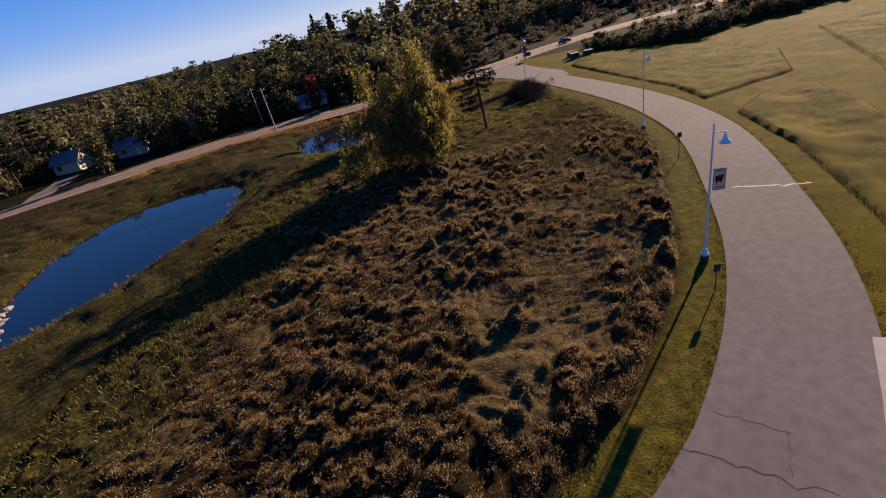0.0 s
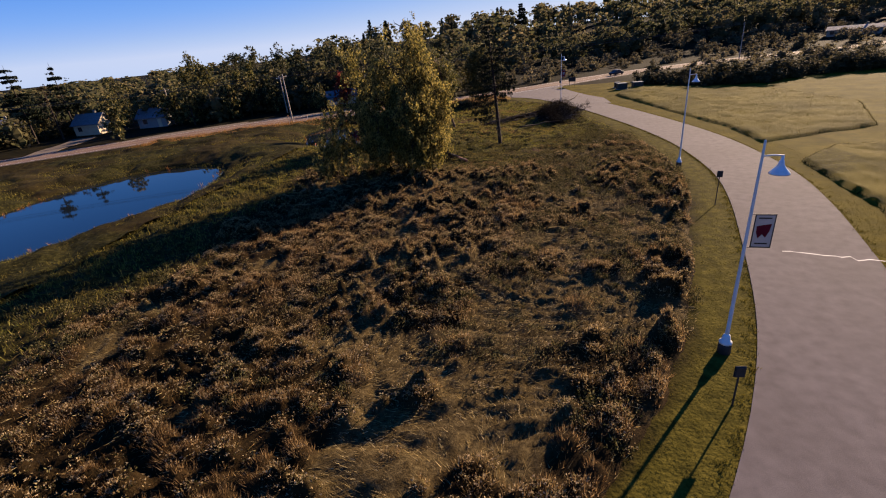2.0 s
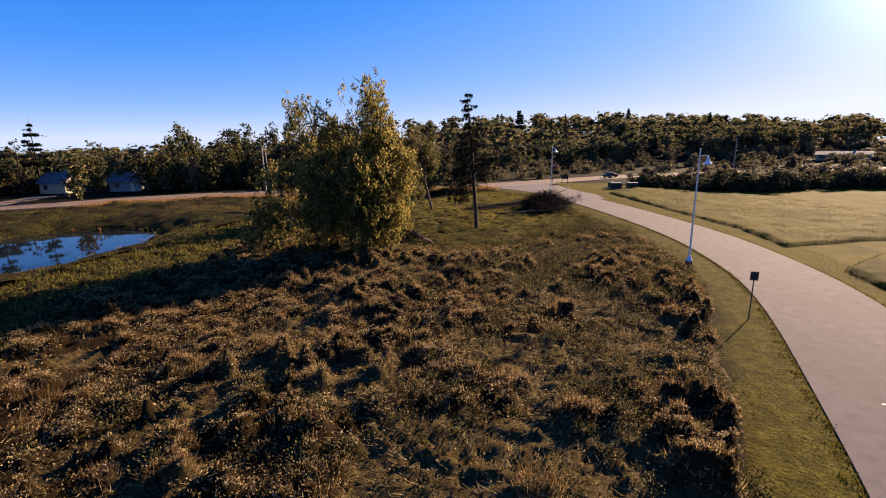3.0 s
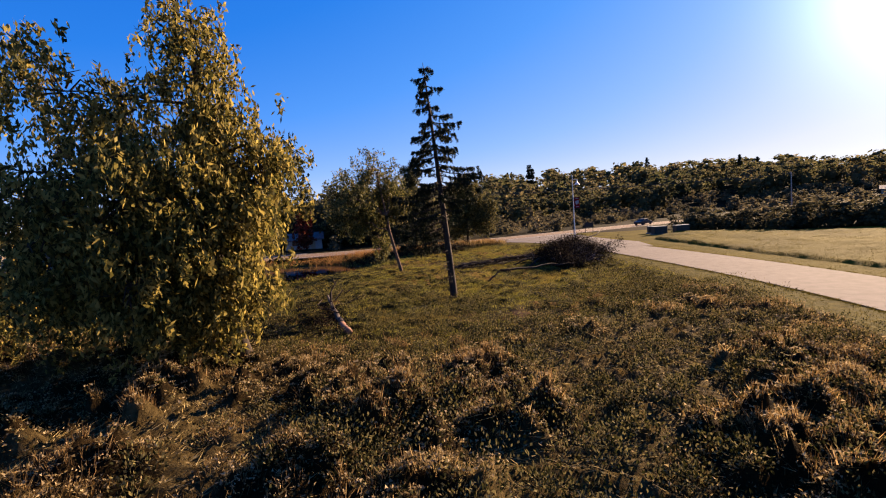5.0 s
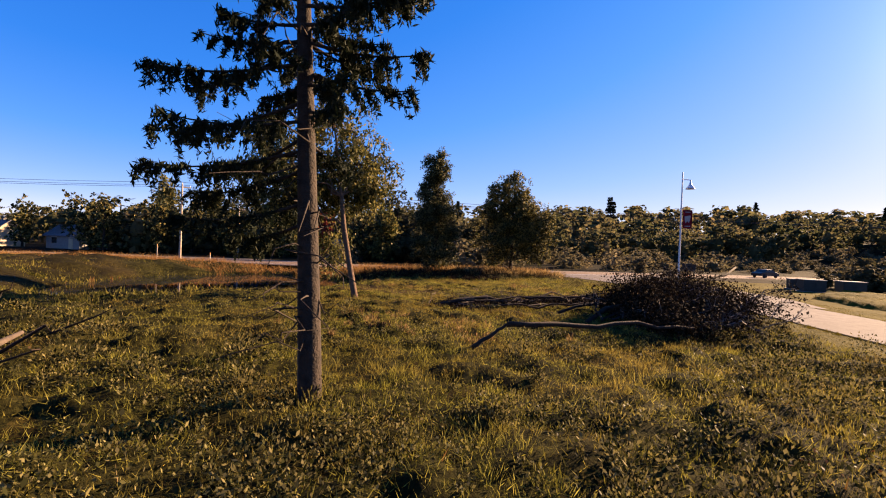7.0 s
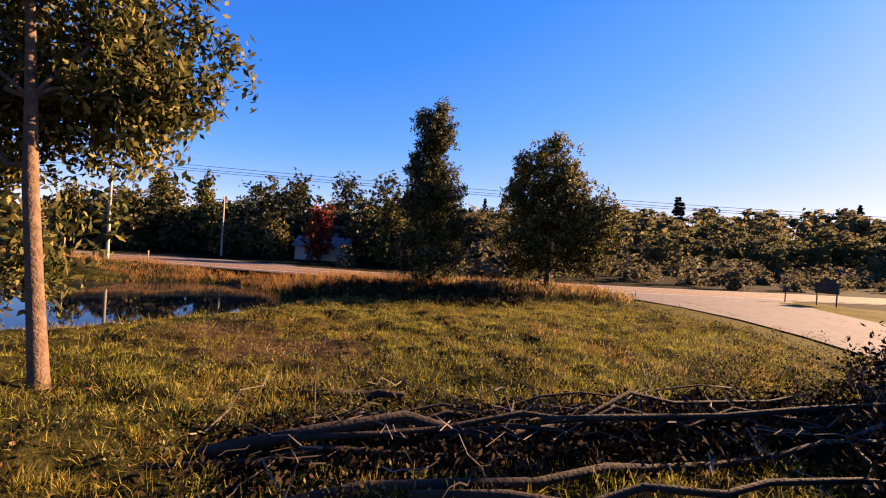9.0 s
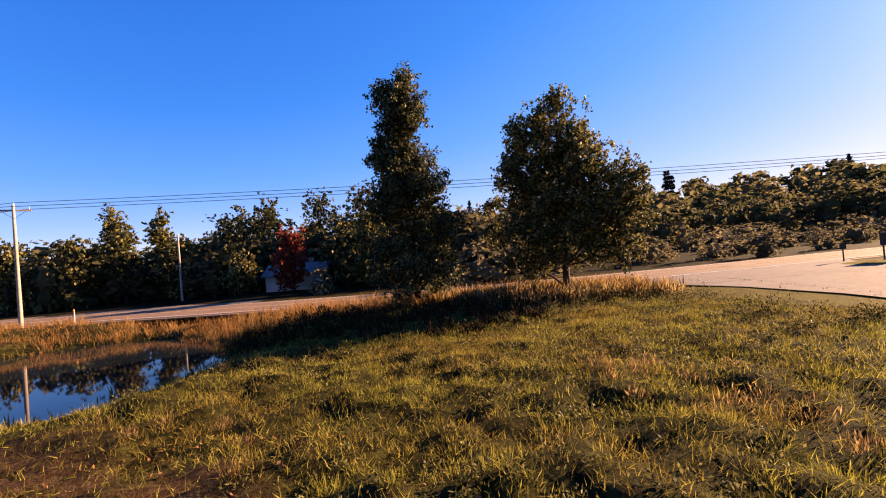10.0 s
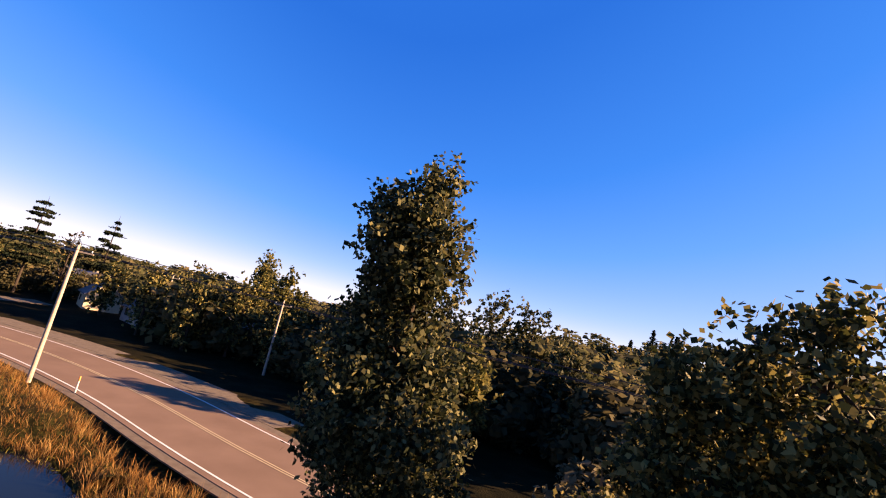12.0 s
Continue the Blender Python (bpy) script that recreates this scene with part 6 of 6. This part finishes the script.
# the weedy meadow: brown feathery clumps, rusty ones, grey-green and dark leafy ones, pale combed grass between
kinds = DOMES[:, 4]
p, lead = over_domes(kinds < 0.42, 430)
spikes(p, lead, 0.3, 0.022, M["weed"], "weeds", "brown seeded goldenrod and dry weeds in clumps", "weeds", gw)
p, lead = over_domes((kinds > 0.05) & (kinds < 0.8), 220)
p[:, 2] += 0.17
spikes(p, lead * 0.3, 0.075, 0.05, M["straw"], "seed_heads", "pale fluffy seed heads above the weeds", "weeds", gw, 1.0)
p, lead = over_domes(kinds >= 0.68, 440)
spikes(p, lead, 0.33, 0.02, M["rust"], "rust_grass", "rusty upright dry grass in clumps", "grass", gw, 0.18)
p, lead = over_domes((kinds >= 0.42) & (kinds < 0.68), 150)
v, f = leaf_quads(p + np.array([0, 0, 0.1]), 0.11, 0.05, -0.2, gw, lead, 0.7)
tagged(new("green_weeds", mesh_np("green_weeds", v, f, M["shrub"])), "dull green leafy weeds in the meadow", "weeds", kind="stuff")
p = seeds(190000, -26, 22, -26, 48, lambda *q: weedy(*q) & (gw.uniform(0, 1, len(q[0])) < 0.3 + 0.7 * swathy(q[0], q[1])))
way = 6.0 * vnoise(p[:, 0], p[:, 1], 7.0, 71) + gw.normal(0, 0.3, len(p))
spikes(p, np.column_stack([np.cos(way), np.sin(way), np.full(len(p), 0.16)]), 0.36, 0.018, M["bent_grass"], "flattened_grass", "pale bent grass lying between the weeds", "grass", gw, 0.16)
p = seeds(190000, -9, 20, 9, 52, lambda x, y, d, r, left, pa: weedy(x, y, d, r, left, pa) & (gw.uniform(0, 1, len(x)) > 0.75 * swathy(x, y)))
p[:, 2] += gw.uniform(-0.02, 0.16, len(p))
spikes(p, np.tile([0, 0, 0.3], (len(p), 1)), 0.085, 0.05, M["dull_leaf"], "weed_leaves", "small dull leaves on the dry weeds", "weeds", gw, 1.0)
p = seeds(60000, -26, 22, -26, 60, lambda *q: weedy(*q) & (swathy(q[0], q[1]) < 0.5))
spikes(p, np.tile([0, 0, 1.0], (len(p), 1)), 0.26, 0.022, M["weed"], "dry_grass", "thin brown dry grass between the weeds", "grass", gw, 0.5)


p = seeds(330000, -15, 20, 36, 105, lambda x, y, d, r, left, pa: meadow(x, y, d, r, left, pa) & (gw.uniform(0, 1, len(x)) < greenish(x, y)) & (gw.uniform(0, 1, len(x)) > sstep(6, 20, to_line(x, y, FLIGHT)) * 0.75))
spikes(p, np.tile([0, 0, 1.0], (len(p), 1)), 0.18, 0.013, M["grass"], "turf_grass", "rough green and tawny grass standing close", "grass", gw, 0.75)


def close_by(x, y, near, far):
    return gw.uniform(0, 1, len(x)) > sstep(near, far, to_line(x, y, FLIGHT)) * 0.85


# rough grass, low leafy weeds and litter along the way past the trees
p = seeds(26000, -36, 22, 30, 108, lambda x, y, d, r, left, pa: meadow(x, y, d, r, left, pa) & (gw.uniform(0, 1, len(x)) < greenish(x, y)) & (y > 42) & close_by(x, y, 5, 14) & (wave(x * 0.9, y * 0.9, 44) + 0.8 * wave(x * 2.6, y * 2.6, 45) > -0.35))
blades(p, 8, 0.19, 0.012, 0.15, 1.05, M["grass"], "meadow_grass", "green and tawny rough grass in tufts", "grass", gw, 0.65)
p = seeds(26000, -14, 19, 34, 99, lambda x, y, d, r, left, pa: meadow(x, y, d, r, left, pa) & (gw.uniform(0, 1, len(x)) < greenish(x, y)) & close_by(x, y, 5, 13) & (gw.uniform(0, 1, len(x)) < np.where(y < 66, 1.0, 0.55)) & (wave(x * 0.7, y * 0.7, 41) + 0.5 * wave(x * 2.0, y * 2.0, 42) > -0.35))[:1300]
tussocks(p, 34, 0.2, 0.32, (0.07, 0.04), M["low_forb"], "low_forbs", "low leafy green weeds among the grass", "weeds", gw, 0.3)
p = seeds(14000, -15, 19, 56, 102, lambda x, y, d, r, left, pa: meadow(x, y, d, r, left, pa) & (gw.uniform(0, 1, len(x)) < greenish(x, y)) & close_by(x, y, 5, 12) & (wave(x * 0.8, y * 0.8, 47) > -0.5))[:1100]
tussocks(p, 44, 0.24, 0.38, (0.17, 0.012), M["grass"], "grass_mounds", "mounds of yellow-green rough grass", "grass", gw, 1.0)
p = seeds(3000, -14, 19, 42, 100, lambda x, y, d, r, left, pa: meadow(x, y, d, r, left, pa) & close_by(x, y, 9, 16) & (wave(x * 0.6, y * 0.6, 46) > 0.6))[:140]
tussocks(p, 70, 0.3, 0.32, (0.15, 0.016), M["rust"], "rust_tufts", "rusty dry tufts in the rough grass", "weeds", gw, 1.2)
p = seeds(6000, -9, 17, 38, 60, lambda x, y, d, r, left, pa: meadow(x, y, d, r, left, pa) & close_by(x, y, 6, 14) & (vnoise(x, y, 2.2, 52) > 0.52))[:620]
tussocks(p, 60, 0.34, 0.4, (0.065, 0.04), M["shrub"], "leafy_weeds", "dark green leafy weeds standing in clumps", "weeds", gw, 0.4)
p = seeds(7000, 1, 19, 33, 64, lambda x, y, d, r, left, pa: meadow(x, y, d, r, left, pa) & (vnoise(x, y, 3.0, 53) + 0.03 * x - 0.012 * (y - 40) > 0.5))[:330]
tussocks(p, 150, 0.72, 0.7, (0.085, 0.045), M["shrub"], "dark_bushes", "dark leafy bushes with lit tops in rough grass", "bushes", gw, 0.4)
# leafy bushes between the rough grass and the drive, and by the foot of the maple
p = seeds(9000, -9, 21, 12, 101, lambda x, y, d, r, left, pa: meadow(x, y, d, r, left, pa) & (((d < np.where(y < 36, 8.5, 12.5)) & (y < 85)) | ((d < 11) & (y < 97) & (gw.uniform(0, 1, len(x)) < 0.6)) | ((d < 17) & (y < 48) & (wave(x * 0.5, y * 0.5, 48) > -0.4)) | (np.hypot((x + 2.5) / 6.5, (y - 100) / 4.5) < 1)))[:400]
tussocks(p, 180, 0.7, 0.62, (0.08, 0.042), M["shrub"], "verge_bushes", "dark leafy weed bushes along the drive", "bushes", gw, 0.4)
p = seeds(9000, -16, 20, 48, 100, lambda x, y, d, r, left, pa: meadow(x, y, d, r, left, pa) & close_by(x, y, 7, 14) & ((wave(x * 0.35, y * 0.35, 43) > 0.5) | (np.hypot((x + 4.0) / 5.0, (y - 78.5) / 3.5) < 1) | (np.hypot((x - 5.6) / 4.0, (y - 51.6) / 2.0) < 1)))
p[:, 2] += 0.05
v, f = leaf_quads(np.repeat(p, 2, axis=0) + np.column_stack([gw.normal(0, 0.15, (len(p) * 2, 2)), gw.uniform(0, 0.03, len(p) * 2)]), 0.075, 0.05, 0.0, gw)
tagged(new("leaf_litter", mesh_np("leaf_litter", v, f, M["litter"])), "fallen brown leaves on the grass", "leaf litter", kind="stuff")
n = 95000
k = gw.integers(1, len(DRIVE) - 1, n)
tn = DRIVE[k + 1] - DRIVE[k - 1]
tn /= np.linalg.norm(tn, axis=1)[:, None]
off = np.where(gw.uniform(0, 1, n) < 0.55, gw.uniform(HALF + 0.05, MOW + 0.6, n), -gw.uniform(HALF + 0.05, HALF + 3.2, n))
vx, vy = DRIVE[k, 0] - tn[:, 1] * off + tn[:, 0] * gw.uniform(-0.8, 0.8, n), DRIVE[k, 1] + tn[:, 0] * off + tn[:, 1] * gw.uniform(-0.8, 0.8, n)
ek = gw.integers(1, len(DRIVE) - 1, 7000)
et = DRIVE[ek + 1] - DRIVE[ek - 1]
et /= np.linalg.norm(et, axis=1)[:, None]
eo = (HALF + gw.uniform(0.02, 0.16, 7000)) * np.where(gw.uniform(0, 1, 7000) < 0.6, 1, -1)
ex, ey = DRIVE[ek, 0] - et[:, 1] * eo + et[:, 0] * gw.uniform(-0.8, 0.8, 7000), DRIVE[ek, 1] + et[:, 0] * eo + et[:, 1] * gw.uniform(-0.8, 0.8, 7000)
eok = (ey < 112) & (to_line(ex, ey, DRIVE) > HALF - 0.02) & (to_line(ex, ey, ROAD) > ROAD_HALF + 2) & (poly_dist(ex, ey, slab) > 0)
blades(np.column_stack([ex, ey, terrain(ex, ey)])[eok], 4, 0.11, 0.03, 0.08, 0.8, M["turf"], "edge_grass", "grass creeping over the edge of the drive", "grass", gw)
ok = (vy < 93) & (to_line(vx, vy, DRIVE) > HALF + 0.06) & (poly_dist(vx, vy, slab) > 0)
vp = np.column_stack([vx, vy, terrain(vx, vy)])[ok]
spikes(vp, np.tile([0, 0, 1.0], (len(vp), 1)), 0.07, 0.016, M["turf"], "verge_grass", "short mown grass beside the drive", "grass", gw, 0.6)
p = seeds(90000, -72, -14, -10, 100, lambda x, y, d, r, left, pa: left & (r > 6.5) & (y < line_y(x)) & (pa > 0.3) & (gw.uniform(0, 1, len(x)) < greenish(x, y)) & (d > MOW))
p[:, 2] += np.where(p[:, 0] < -30, 0.2 * vnoise(p[:, 0], p[:, 1], 2.6, 74), 0.0)
spikes(p, np.tile([0, 0, 1.0], (len(p), 1)), 0.4, 0.06, M["bank"], "bank_turf", "close rough green grass on the pond banks", "grass", gw, 0.6)
p = seeds(4000, -72, -14, -20, 100, lambda x, y, d, r, left, pa: left & (r > 7) & (y < line_y(x)) & (pa > 0.4) & (gw.uniform(0, 1, len(x)) < greenish(x, y)) & ((y < 72) | (x < -34)))
blades(p, 6, 0.3, 0.07, 0.16, 0.5, M["bank"], "bank_grass", "green rough grass on the pond banks", "grass", gw)
p = seeds(7000, -62, -14, 2, 74, lambda x, y, d, r, left, pa: left & (pa > 0.8) & (r > 9) & (gw.uniform(0, 1, len(x)) < greenish(x, y)) & (wave(x * 0.4, y * 0.4, 49) > -0.2))[:520]
tussocks(p, 40, 0.32, 0.5, (0.2, 0.05), M["bank"], "bank_tufts", "uneven tufts of rough green grass on the bank", "grass", gw, 0.9)
p = seeds(26000, -70, 2, 60, 116, lambda x, y, d, r, left, pa: left & (r > ROAD_HALF + 1.6) & (r < 11.5) & (pa > 0.8) & (y < line_y(x)) & (x < -1))
blades(p, 11, 0.75, 0.022, 0.2, 0.5, M["gold_grass"], "tall_gold_grass", "tall orange-gold dry grass along the road", "grass", gw)
p = seeds(14000, -26, 4, 84, 112, lambda x, y, d, r, left, pa: left & (d > 8) & (r > 6.5) & (pa > 0.2) & (np.hypot((x + 9) / 11.0, (y - 103.5) / 4.0) < 1.0))
blades(p, 7, 0.8, 0.05, 0.22, 0.4, M["weed"], "tall_weeds", "tall brown weeds round the tree feet", "weeds", gw)
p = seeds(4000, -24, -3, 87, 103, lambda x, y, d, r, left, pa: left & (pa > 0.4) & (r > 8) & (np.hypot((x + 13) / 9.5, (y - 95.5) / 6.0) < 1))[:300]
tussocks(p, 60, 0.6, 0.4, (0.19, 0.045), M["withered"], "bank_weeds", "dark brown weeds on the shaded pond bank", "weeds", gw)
p = seeds(1500, -64, -12, 4, 100, lambda x, y, d, r, left, pa: (pa > -0.6) & (pa < 0.8))
blades(p, 7, 0.55, 0.05, 0.1, 0.3, M["gold_grass"], "reeds", "dry reeds along the pond edge", "reeds", gw)


def in_field(x, y):
    return in_poly(x, y, MEADOW_A) | in_poly(x, y, MEADOW_B) | in_poly(x, y, MEADOW_C)


p = seeds(15000, 20, 80, 2, 112, lambda x, y, d, r, left, pa: in_field(x, y) & (d > HALF + 2.0) & (gw.uniform(0, 1, len(x)) < np.where(in_poly(x, y, MEADOW_C), 0.4, 1.0)))
p[:, 2] += 0.25
blades(p, 5, 0.16, 0.03, 0.3, 0.9, M["field_grass"], "field_grass", "tall yellow-green field grass", "grass", gw)
p = seeds(7000, -30, 21, -24, 60, lambda x, y, d, r, left, pa: meadow(x, y, d, r, left, pa) & ((wave(x * 0.3, y * 0.3, 33) > 0.5) | ((d < 9.5) & (wave(x * 0.5, y * 0.5, 34) > 0.2))) & (swathy(x, y) < 0.3))[:180]
tussocks(p, 130, 0.7, 0.65, (0.11, 0.05), M["shrub"], "low_bushes", "low dark bushes and goldenrod clumps in the meadow", "bushes", gw, 0.5)
# dark-coloured spikes draw the shadow line along the uncut grass edge
rim = np.concatenate([np.array([a + (b - a) * u for u in np.arange(0, 1, 0.02 / np.hypot(*(b - a)))]) for poly in (MEADOW_A, MEADOW_B) for a, b in zip(poly, np.roll(poly, -1, axis=0))])
rim = rim[(rim[:, 0] < 62) & (rim[:, 1] > 2) & (rim[:, 1] < 106)][::2]
rim = rim + gw.normal(0, 0.07, rim.shape)
p = np.column_stack([rim, terrain(rim[:, 0], rim[:, 1])])
spikes(p, np.tile([0, 0, 1.0], (len(p), 1)), 0.3, 0.05, M["shrub"], "uncut_edge", "upright grass along the cut edge of the field, coloured dark as its shadow line", "grass", gw, 0.25)
